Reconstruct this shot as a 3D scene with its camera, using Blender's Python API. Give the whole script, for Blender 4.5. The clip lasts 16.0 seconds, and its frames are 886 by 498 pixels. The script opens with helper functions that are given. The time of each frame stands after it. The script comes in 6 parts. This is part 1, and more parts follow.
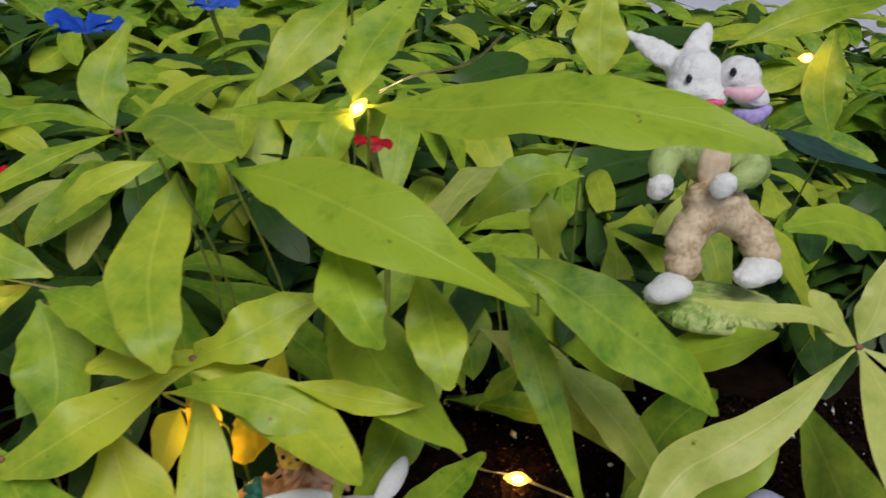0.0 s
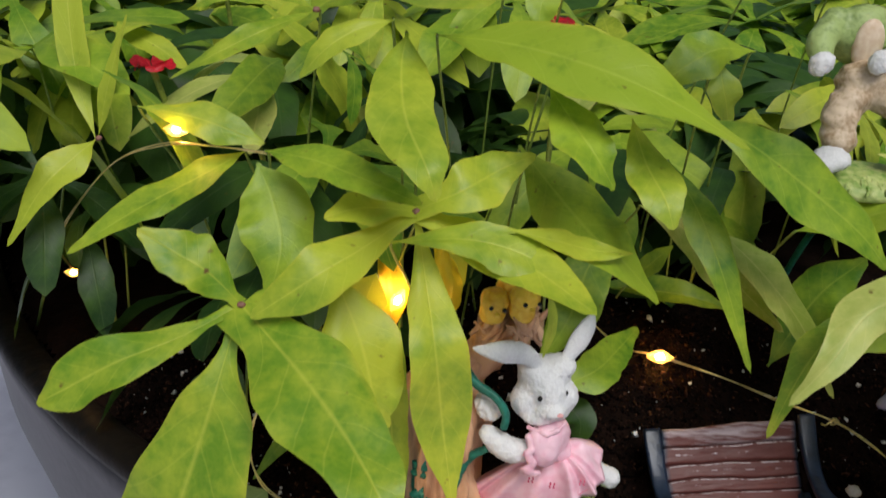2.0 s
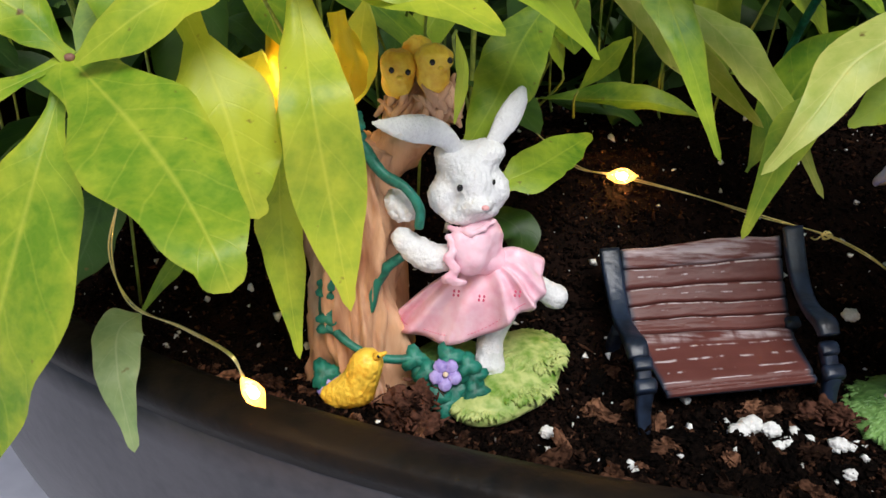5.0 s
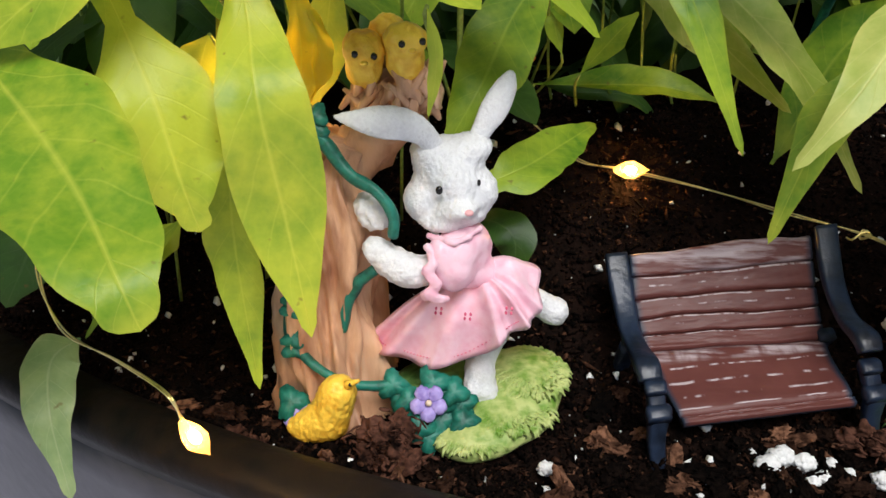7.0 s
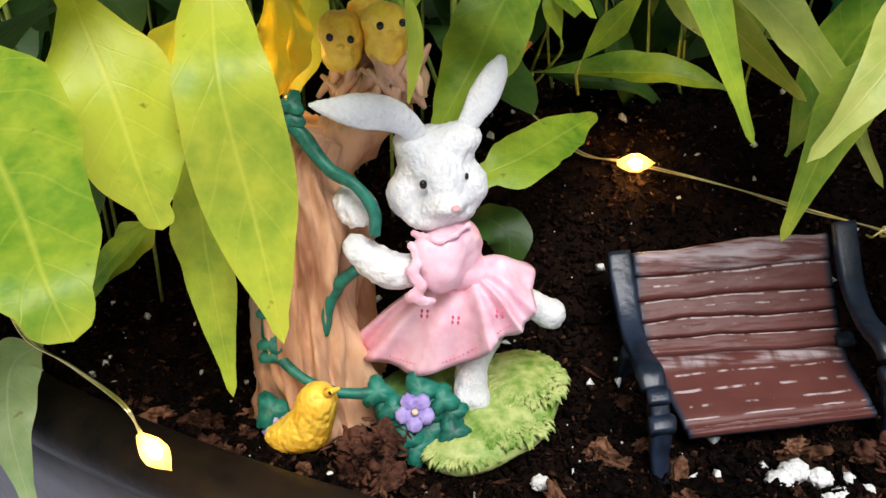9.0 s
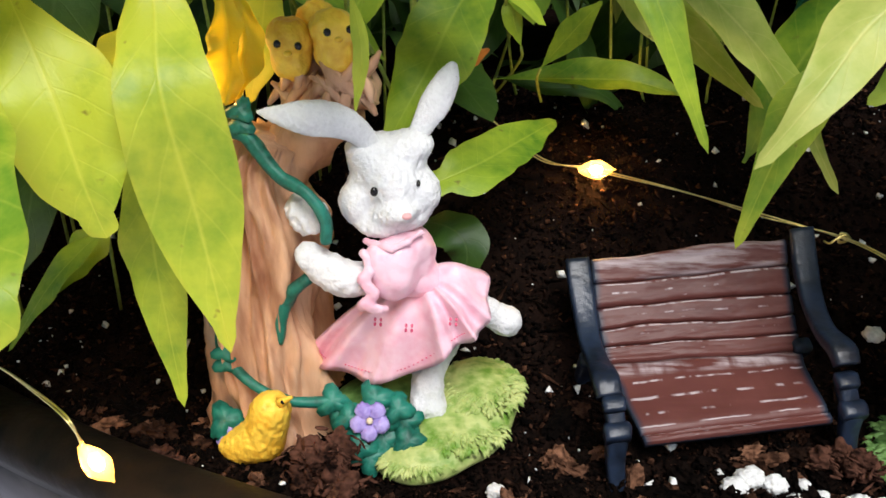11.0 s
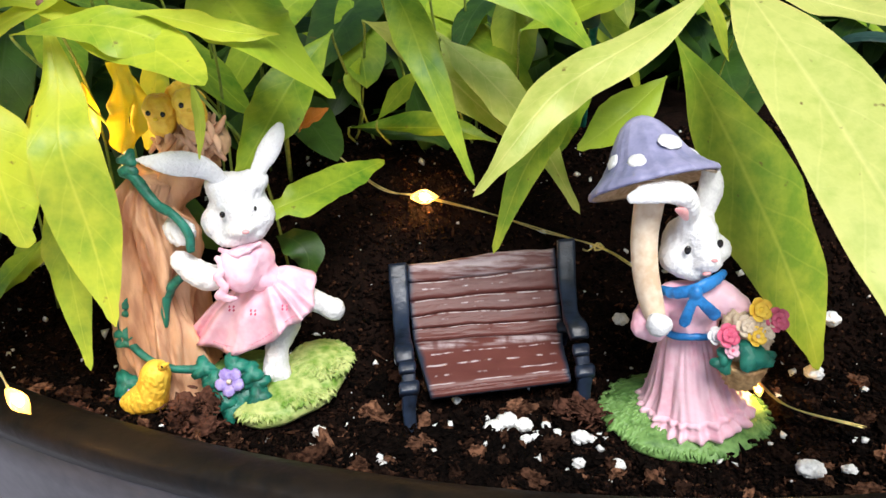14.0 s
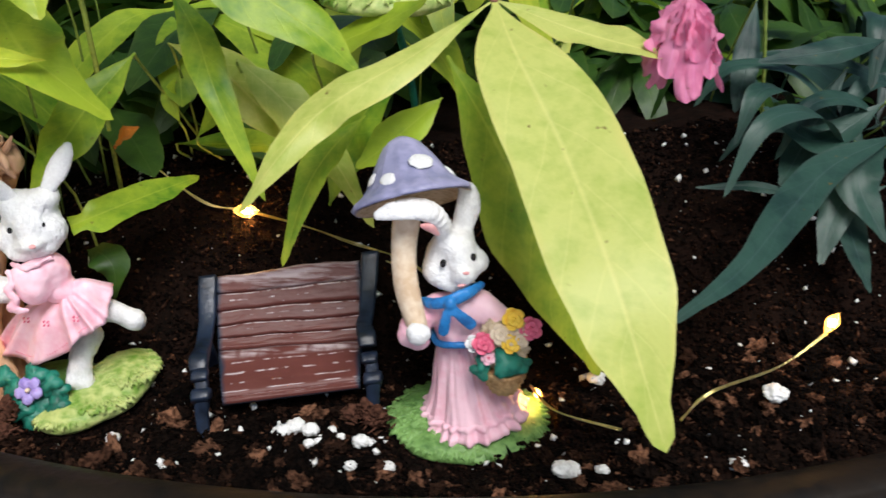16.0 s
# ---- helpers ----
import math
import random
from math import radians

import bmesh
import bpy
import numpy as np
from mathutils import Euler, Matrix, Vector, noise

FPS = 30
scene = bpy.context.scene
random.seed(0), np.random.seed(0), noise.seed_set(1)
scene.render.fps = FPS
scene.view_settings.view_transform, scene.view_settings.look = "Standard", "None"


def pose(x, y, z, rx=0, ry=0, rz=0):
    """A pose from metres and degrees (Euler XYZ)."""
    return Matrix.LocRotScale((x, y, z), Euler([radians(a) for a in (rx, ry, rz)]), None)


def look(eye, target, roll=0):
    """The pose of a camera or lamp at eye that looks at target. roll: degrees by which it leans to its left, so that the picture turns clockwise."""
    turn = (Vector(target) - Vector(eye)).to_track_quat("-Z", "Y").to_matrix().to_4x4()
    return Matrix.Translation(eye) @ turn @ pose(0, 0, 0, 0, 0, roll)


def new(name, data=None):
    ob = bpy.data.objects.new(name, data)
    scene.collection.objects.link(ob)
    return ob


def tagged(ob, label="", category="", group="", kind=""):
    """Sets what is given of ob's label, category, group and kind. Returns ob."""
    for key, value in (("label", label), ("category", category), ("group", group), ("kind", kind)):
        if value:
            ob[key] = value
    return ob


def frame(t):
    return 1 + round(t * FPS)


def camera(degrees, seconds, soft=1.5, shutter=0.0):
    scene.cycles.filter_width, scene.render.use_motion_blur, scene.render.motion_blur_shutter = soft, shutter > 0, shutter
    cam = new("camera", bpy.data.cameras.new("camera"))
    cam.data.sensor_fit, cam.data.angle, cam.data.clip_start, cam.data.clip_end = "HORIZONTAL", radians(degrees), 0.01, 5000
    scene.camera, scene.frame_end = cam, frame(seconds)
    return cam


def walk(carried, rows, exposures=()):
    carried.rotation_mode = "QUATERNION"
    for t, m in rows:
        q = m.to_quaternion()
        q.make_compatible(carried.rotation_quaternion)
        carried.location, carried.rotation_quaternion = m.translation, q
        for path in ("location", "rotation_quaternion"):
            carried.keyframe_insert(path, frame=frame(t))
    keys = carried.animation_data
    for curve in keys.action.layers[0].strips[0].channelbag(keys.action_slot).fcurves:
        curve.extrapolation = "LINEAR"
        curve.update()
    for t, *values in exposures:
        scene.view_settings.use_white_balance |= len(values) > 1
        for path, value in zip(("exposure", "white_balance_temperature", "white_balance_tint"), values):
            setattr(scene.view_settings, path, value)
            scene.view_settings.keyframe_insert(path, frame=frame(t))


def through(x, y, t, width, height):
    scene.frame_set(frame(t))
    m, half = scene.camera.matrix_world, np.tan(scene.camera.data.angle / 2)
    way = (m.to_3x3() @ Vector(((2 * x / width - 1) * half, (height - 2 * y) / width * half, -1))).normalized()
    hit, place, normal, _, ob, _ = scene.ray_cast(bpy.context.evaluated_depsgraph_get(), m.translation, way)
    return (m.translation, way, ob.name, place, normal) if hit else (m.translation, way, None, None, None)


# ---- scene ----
cam = camera(54.83, 16.0, shutter=0.35)
PATH = [
    (0, (0.00428, -0.00861, 0.19904), (0.00587, 0.17397, 0.11743), 3.87),
    (0.5, (-0.01718, -0.01731, 0.19649), (-0.01478, 0.16446, 0.11310), 3.70),
    (1, (-0.03300, -0.02063, 0.19512), (-0.02910, 0.16028, 0.10995), 3.83),
    (1.5, (-0.04490, -0.02194, 0.18710), (-0.03915, 0.15779, 0.09956), 4.20),
    (2, (-0.04628, -0.03180, 0.17577), (-0.03935, 0.14884, 0.09021), 4.13),
    (2.5, (-0.04025, -0.04104, 0.16068), (-0.03263, 0.13936, 0.07468), 4.03),
    (3, (-0.03542, -0.04396, 0.15314), (-0.02777, 0.13593, 0.06608), 3.65),
    (3.5, (-0.02738, -0.04371, 0.14136), (-0.01951, 0.13557, 0.05306), 3.24),
    (3.7, (-0.02620, -0.04160, 0.13609), (-0.01857, 0.13687, 0.04614), 3.09),
    (6, (-0.01611, 0.00066, 0.11803), (-0.01427, 0.17710, 0.02388), 0.99),
    (6.5, (-0.01523, 0.00551, 0.11389), (-0.01361, 0.18122, 0.01837), 0.76),
    (7, (-0.01240, 0.00669, 0.11549), (-0.01194, 0.18254, 0.02023), 0.42),
    (7.5, (-0.01423, 0.00666, 0.11536), (-0.01479, 0.18205, 0.01925), 0.15),
    (8, (-0.00810, 0.00753, 0.11432), (-0.00967, 0.18261, 0.01766), 0.05),
    (8.5, (-0.00679, 0.01333, 0.11156), (-0.01029, 0.18868, 0.01544), -0.22),
    (8.7, (-0.00725, 0.01568, 0.11082), (-0.01076, 0.19089, 0.01445), -0.19),
    (10.8, (-0.00319, 0.01805, 0.11092), (-0.00358, 0.19458, 0.01693), 0.13),
    (11, (-0.00136, 0.01747, 0.11068), (-0.00170, 0.19344, 0.01564), 0.16),
    (11.5, (0.00310, 0.01248, 0.10495), (0.00123, 0.18902, 0.01097), -0.04),
    (12, (0.00882, 0.00647, 0.11020), (0.00540, 0.18414, 0.01841), -0.31),
    (12.5, (0.02222, -0.00539, 0.11739), (0.01959, 0.17278, 0.02657), -0.23),
    (13, (0.03189, -0.02229, 0.12667), (0.03333, 0.15613, 0.03633), 0.05),
    (13.5, (0.03513, -0.03329, 0.13395), (0.03751, 0.14546, 0.04429), 0.09),
    (14, (0.03690, -0.03535, 0.13398), (0.03786, 0.14330, 0.04409), -0.15),
    (14.5, (0.03675, -0.03165, 0.13270), (0.03579, 0.14692, 0.04263), -0.51),
    (15, (0.04294, -0.03524, 0.13455), (0.04461, 0.14367, 0.04517), -0.38),
    (15.5, (0.06500, -0.03802, 0.13786), (0.06918, 0.14136, 0.04952), 0.08),
    (16, (0.08618, -0.04466, 0.14050), (0.09109, 0.13446, 0.05168), 0.22),
]
walk(cam, [(t, look(eye, target, roll)) for t, eye, target, roll in PATH],
     exposures=((0.0, -0.68), (2.0, -0.54), (3.5, -0.16), (6.0, -0.10), (7.5, -0.08), (8.5, 0.08), (11.0, 0.09), (12.0, 0.17), (14.5, 0.46), (15.5, 0.4), (16.0, 0.08)))

# ---- light: soft overcast daylight from above ----
world = bpy.data.worlds.new("overcast_sky")
scene.world = world
world.use_nodes = True
wn, wl = world.node_tree.nodes, world.node_tree.links
sky = wn.new("ShaderNodeTexSky")
sky.sky_type, sky.sun_disc = "NISHITA", False
sky.sun_elevation, sky.sun_rotation = radians(57), radians(-162)
wl.new(sky.outputs[0], wn["Background"].inputs[0])
wn["Background"].inputs[1].default_value = 0.06
sun = new("sun", bpy.data.lights.new("sun", "SUN"))
sun.data.energy, sun.data.angle, sun.data.color = 3.7, radians(32), (1.0, 0.985, 0.97)
sun.matrix_world = look((0.40, -1.22, 2.0), (0, 0, 0))

# ---- small tools; places below are in centimetres ----
CM = 0.01


def V(p):
    return Vector(p) * CM


def link_mesh(name, bm, mats, parent=None, label="", smooth=True):
    me = bpy.data.meshes.new(name)
    bm.to_mesh(me)
    bm.free()
    for m in (mats if isinstance(mats, (list, tuple)) else [mats]):
        me.materials.append(m)
    if smooth:
        me.polygons.foreach_set("use_smooth", [True] * len(me.polygons))
    ob = new(name, me)
    if parent:
        ob.parent = parent
    if label:
        tagged(ob, label)
    return ob


def part(name, bm, material, parent, label=""):
    return link_mesh(name, bm, material, parent, label)


def spline(pts, n):
    """n + 1 places along a smooth line through the given ones."""
    ps = [Vector(p) for p in pts]
    ps = [ps[0] * 2 - ps[1]] + ps + [ps[-1] * 2 - ps[-2]]
    out, last = [], len(ps) - 3
    for i in range(n + 1):
        u = i / n * last
        k = min(int(u), last - 1)
        f = u - k
        a, b, c, d = ps[k:k + 4]
        out.append(0.5 * (2 * b + (c - a) * f + (2 * a - 5 * b + 4 * c - d) * f * f + (3 * b - a - 3 * c + d) * f ** 3))
    return out


def tube(bm, pts, radii, sides=8, n=12, mat=0, cap=True, flat=1.0, rough=0.0, flute=0.0):
    """A tube of changing radius through places given in centimetres."""
    cs = [p * CM for p in spline(pts, n)]
    rs = [x[0] * CM for x in spline([(r, 0, 0) for r in radii], n)]
    ref, rings = Vector((0.13, -0.9, 0.4)), []
    for i, c in enumerate(cs):
        t = (cs[min(i + 1, n)] - cs[max(i - 1, 0)]).normalized()
        side = t.cross(ref).normalized()
        up = side.cross(t)
        ring = []
        for k in range(sides):
            a = 2 * math.pi * k / sides
            r = max(rs[i], 1e-5) * (1 + flute * (noise.noise((math.cos(a) * 2.6, math.sin(a) * 2.6, i * 0.05)) + 0.6 * noise.noise((math.cos(a) * 6, math.sin(a) * 6, i * 0.09))) * 1.6) * (1 + rough * noise.noise(c * 300 + Vector((k, 0, 0))))
            ring.append(bm.verts.new(c + side * math.cos(a) * r + up * math.sin(a) * r * flat))
        rings.append(ring)
    for a, b in zip(rings, rings[1:]):
        for k in range(sides):
            bm.faces.new((a[k], a[(k + 1) % sides], b[(k + 1) % sides], b[k])).material_index = mat
    if cap:
        bm.faces.new(rings[0][::-1]).material_index = mat
        bm.faces.new(rings[-1]).material_index = mat


def blob(bm, at, size, turn=(0, 0, 0), mat=0, rough=0.0, scale=2.0, sub=3, seed=0.0, fur=0.0):
    """A rounded lump: half sizes in centimetres, turned by degrees, its skin uneven by a share of its size."""
    made = bmesh.ops.create_icosphere(bm, subdivisions=sub, radius=1.0)["verts"]
    m = Matrix.LocRotScale(V(at), Euler([radians(a) for a in turn]), Vector(size) * CM)
    for v in made:
        k = 1 + rough * (noise.noise(v.co * scale + Vector((seed, seed * 1.7, 3.1))) + 0.5 * noise.noise(v.co * scale * 2.7 + Vector((seed, 0, 0))))
        if fur:
            k += fur * abs(noise.noise((v.co.x * 11, v.co.y * 11, v.co.z * 5 + seed))) - fur * 0.4 * abs(noise.noise(v.co * 23))
        v.co = m @ (v.co * k)
    for f in {f for v in made for f in v.link_faces}:
        f.material_index = mat
    return made


def moulded(bm, lumps, mat=0, sub=5, soft=1.5, fur=0.0, comb=(20, 20, 7), seed=0.0):
    """One skin drawn over several rounded lumps that run into each other; lumps are (place, half sizes), in centimetres."""
    cs, hs = np.array([tuple(c) for c, _ in lumps]), np.array([h for _, h in lumps])
    mid = cs[0] * 0.5 + cs.mean(axis=0) * 0.5
    made = bmesh.ops.create_icosphere(bm, subdivisions=sub, radius=1.0)["verts"]
    ds = np.array([tuple(v.co) for v in made])
    reach = np.linspace(0.0, float(np.abs(cs - mid).max() + hs.max() * 1.4), 70)
    field = np.zeros((len(ds), len(reach)))
    for c, h in zip(cs, hs):
        q = (mid - c) / h
        e = ds / h
        field += np.exp(soft * (1 - ((q * q).sum() + 2 * np.outer((e * q).sum(axis=1), reach) + np.outer((e * e).sum(axis=1), reach * reach))))
    out = field < 1.0
    out[:, 0] = False
    k = np.maximum(out.argmax(axis=1), 1)
    row = np.arange(len(ds))
    f0, f1 = np.log(field[row, k - 1] + 1e-12), np.log(field[row, k] + 1e-12)
    t = reach[k - 1] + (reach[k] - reach[k - 1]) * np.clip(f0 / (f0 - f1 + 1e-9), 0, 1)
    for v, d, r in zip(made, ds, t):
        p = Vector(mid + d * r)
        if fur:
            w = Vector((p.x * comb[0], p.y * comb[1], p.z * comb[2])) * 0.5 + Vector((seed, 0, 0))
            p += Vector(d) * fur * (noise.noise(w) + 0.5 * noise.noise(w * 2.3))
        v.co = p * CM
    for f in {f for v in made for f in v.link_faces}:
        f.material_index = mat


def egg(at, half, turn=(0, 0, 0)):
    """One form for skin(): an ellipsoid."""
    rot = np.array(Euler([radians(a) for a in turn]).to_matrix())
    at, half = np.array(tuple(at), float), np.array(half, float)

    def dist(p):
        q = (p - at) @ rot
        k0 = np.sqrt(((q / half) ** 2).sum(-1)) + 1e-6
        k1 = np.sqrt(((q / half ** 2) ** 2).sum(-1)) + 1e-6
        return k0 * (k0 - 1) / k1
    return dist, at - half.max() * 1.15, at + half.max() * 1.15


def limb(pts, radii, flat=1.0, facing=(0, -1, 0), n=10):
    """One form for skin(): a rounded, tapering limb along a smooth line, pressed flat along facing."""
    cs = np.array([tuple(p) for p in spline(pts, n)])
    rs = np.array([max(0.02, q[0]) for q in spline([(r, 0, 0) for r in radii], n)])
    nv = np.array(Vector(facing).normalized())

    def dist(p):
        best = np.full(p.shape[:-1], 9.0)
        for a, b, ra, rb in zip(cs, cs[1:], rs, rs[1:]):
            ba = b - a
            h = np.clip(((p - a) @ ba) / (ba @ ba), 0, 1)
            v = p - a - h[..., None] * ba
            off = v @ nv
            v = v + (off * (1 / flat - 1))[..., None] * nv
            best = np.minimum(best, (np.sqrt((v * v).sum(-1)) - ra - h * (rb - ra)) * flat ** 0.5)
        return best
    return dist, cs.min(0) - rs.max() * 1.1, cs.max(0) + rs.max() * 1.1


def skin(bm, forms, mat=0, res=0.04, soft=0.05, fur=0.0, comb=(9, 9, 9), seed=0.0, carve=()):
    """One skin over forms that run into each other (places in centimetres), less what is carved out of it."""
    lo = np.min([f[1] for f in forms], axis=0) - 3 * res
    hi = np.max([f[2] for f in forms], axis=0) + 3 * res
    num = np.ceil((hi - lo) / res).astype(int) + 1
    field = np.full(num, 9.0)
    axes = [lo[i] + res * np.arange(num[i]) for i in range(3)]

    def window(f, pad):
        a = np.clip(np.floor((f[1] - pad - lo) / res).astype(int), 0, num)
        b = np.clip(np.ceil((f[2] + pad - lo) / res).astype(int) + 1, 0, num)
        cut = tuple(slice(i, j) for i, j in zip(a, b))
        return cut, np.stack(np.meshgrid(*[ax[c] for ax, c in zip(axes, cut)], indexing="ij"), -1)

    for f in forms:
        cut, p = window(f, 4 * soft + res)
        d, old = f[0](p), field[cut]
        h = np.maximum(4 * soft - np.abs(d - old), 0)
        field[cut] = np.minimum(d, old) - h * h / (16 * soft)
    for f in carve:
        cut, p = window(f, 4 * soft)
        d, old = -f[0](p), field[cut]
        h = np.maximum(2 * soft - np.abs(d - old), 0)
        field[cut] = np.maximum(d, old) + h * h / (8 * soft)
    inside = field < 0
    corners = [(i, j, k) for i in (0, 1) for j in (0, 1) for k in (0, 1)]
    views = {c: tuple(slice(o, n - 1 + o) for o, n in zip(c, num)) for c in corners}
    count = sum(inside[views[c]].astype(np.int8) for c in corners)
    cells = np.argwhere((count > 0) & (count < 8))
    where = np.full(num - 1, -1, int)
    where[tuple(cells.T)] = np.arange(len(cells))
    total, hits = np.zeros((len(cells), 3)), np.zeros(len(cells))
    for a in corners:
        for ax in range(3):
            if a[ax]:
                continue
            b = tuple(v + (i == ax) for i, v in enumerate(a))
            fa, fb = field[tuple((cells + a).T)], field[tuple((cells + b).T)]
            cross = (fa < 0) != (fb < 0)
            s = np.where(cross, fa / np.where(cross, fa - fb, 1), 0)
            place = cells + np.array(a) + s[:, None] * (np.array(b) - np.array(a))
            total += place * cross[:, None]
            hits += cross
    verts = lo + res * total / hits[:, None]
    quads = []
    for ax in range(3):
        u, v = [i for i in range(3) if i != ax]
        one = tuple(slice(1 if i != ax else 0, -1) for i in range(3))
        two = tuple(slice(1, None if i == ax else -1) for i in range(3))
        for e in (np.argwhere(inside[one] != inside[two]) + np.array([0 if i == ax else 1 for i in range(3)])):
            ring = []
            for du, dv in ((-1, -1), (0, -1), (0, 0), (-1, 0)):
                c = e.copy()
                c[u] += du
                c[v] += dv
                ring.append(where[tuple(c)])
            quads.append(ring if bool(inside[tuple(e)]) == (ax != 1) else ring[::-1])
    quads = np.array(quads)
    nrm = np.zeros_like(verts)
    face = np.cross(verts[quads[:, 2]] - verts[quads[:, 0]], verts[quads[:, 3]] - verts[quads[:, 1]])
    for k in range(4):
        np.add.at(nrm, quads[:, k], face)
    nrm /= np.linalg.norm(nrm, axis=1)[:, None] + 1e-9
    if fur:
        cv = Vector(comb)
        lift = [noise.noise(Vector((p[0] * cv.x + seed, p[1] * cv.y, p[2] * cv.z))) + 0.5 * noise.noise(Vector((p[0] * cv.x * 2.1, p[1] * cv.y * 2.1 + seed, p[2] * cv.z * 2.1))) for p in verts.tolist()]
        verts = verts + nrm * (fur * np.array(lift))[:, None]
    made = [bm.verts.new(p) for p in (verts * CM).tolist()]
    for q in quads.tolist():
        bm.faces.new([made[i] for i in q]).material_index = mat


def lathe(bm, base, axis, profile, sides=32, mat=0, ripple=0.0, waves=0, squash=1.0, caps=True, crinkle=0.0):
    """A turned shape: profile of (height, radius) in centimetres along an axis from base. ripple swells it in waves, most at the end."""
    z = Vector(axis).normalized()
    x = z.cross(Vector((0, 1, 0.01))).normalized()
    y = z.cross(x)
    rings = []
    for i, (h, r) in enumerate(profile):
        ring = []
        for k in range(sides):
            a = 2 * math.pi * k / sides
            q = r * (1 + ripple * (1 - i / (len(profile) - 1)) * math.sin(waves * a + 0.6 * math.sin(a * 2)))
            q *= 1 + crinkle * noise.noise((math.cos(a) * 7 + base[0], math.sin(a) * 7, h * 0.7))
            ring.append(bm.verts.new((Vector(base) + z * h + x * q * math.cos(a) + y * q * squash * math.sin(a)) * CM))
        rings.append(ring)
    for a, b in zip(rings, rings[1:]):
        for k in range(sides):
            bm.faces.new((a[k], a[(k + 1) % sides], b[(k + 1) % sides], b[k])).material_index = mat
    for ring, flip in ((rings[0], True), (rings[-1], False)) if caps else ():
        bm.faces.new(ring[::-1] if flip else ring).material_index = mat


# ---- materials ----
def nodes_of(name):
    m = bpy.data.materials.new(name)
    m.use_nodes = True
    return m, m.node_tree.nodes, m.node_tree.links, m.node_tree.nodes["Principled BSDF"]


def painted(name, color, dark, rough=0.45, grain=900.0, bump=0.25, metal=0.0, spread=0.5, gloss=0.4, stretch=1.0):
    """A surface of one colour with a darker one in its hollows and blotches, at two scales, and a fine relief."""
    m, n, l, b = nodes_of(name)
    geo = n.new("ShaderNodeTexCoord")
    big, fine, mix, ramp, bp = (n.new(k) for k in ("ShaderNodeTexNoise", "ShaderNodeTexNoise", "ShaderNodeMix", "ShaderNodeValToRGB", "ShaderNodeBump"))
    big.inputs["Scale"].default_value, fine.inputs["Scale"].default_value = grain * 0.2, grain
    fine.inputs["Detail"].default_value = 6
    mp = n.new("ShaderNodeMapping")
    mp.inputs["Scale"].default_value = (1, 1, stretch)
    l.new(geo.outputs["Object"], mp.inputs[0])
    l.new(mp.outputs[0], big.inputs["Vector"]), l.new(mp.outputs[0], fine.inputs["Vector"])
    add = n.new("ShaderNodeMath")
    add.operation = "ADD"
    l.new(big.outputs[0], add.inputs[0]), l.new(fine.outputs[0], add.inputs[1])
    ramp.color_ramp.elements[0].position, ramp.color_ramp.elements[1].position = 0.36, 0.36 + spread * 0.4
    half = n.new("ShaderNodeMath")
    half.operation, half.inputs[1].default_value = "MULTIPLY", 0.5
    l.new(add.outputs[0], half.inputs[0]), l.new(half.outputs[0], ramp.inputs[0])
    mix.data_type = "RGBA"
    mix.inputs["A"].default_value, mix.inputs["B"].default_value = (*dark, 1), (*color, 1)
    l.new(ramp.outputs[0], mix.inputs["Factor"])
    l.new(mix.outputs["Result"], b.inputs["Base Color"])
    bp.inputs["Strength"].default_value, bp.inputs["Distance"].default_value = bump, 0.0006
    l.new(fine.outputs[0], bp.inputs["Height"]), l.new(bp.outputs[0], b.inputs["Normal"])
    b.inputs["Roughness"].default_value, b.inputs["Metallic"].default_value, b.inputs["Specular IOR Level"].default_value = rough, metal, gloss
    return m


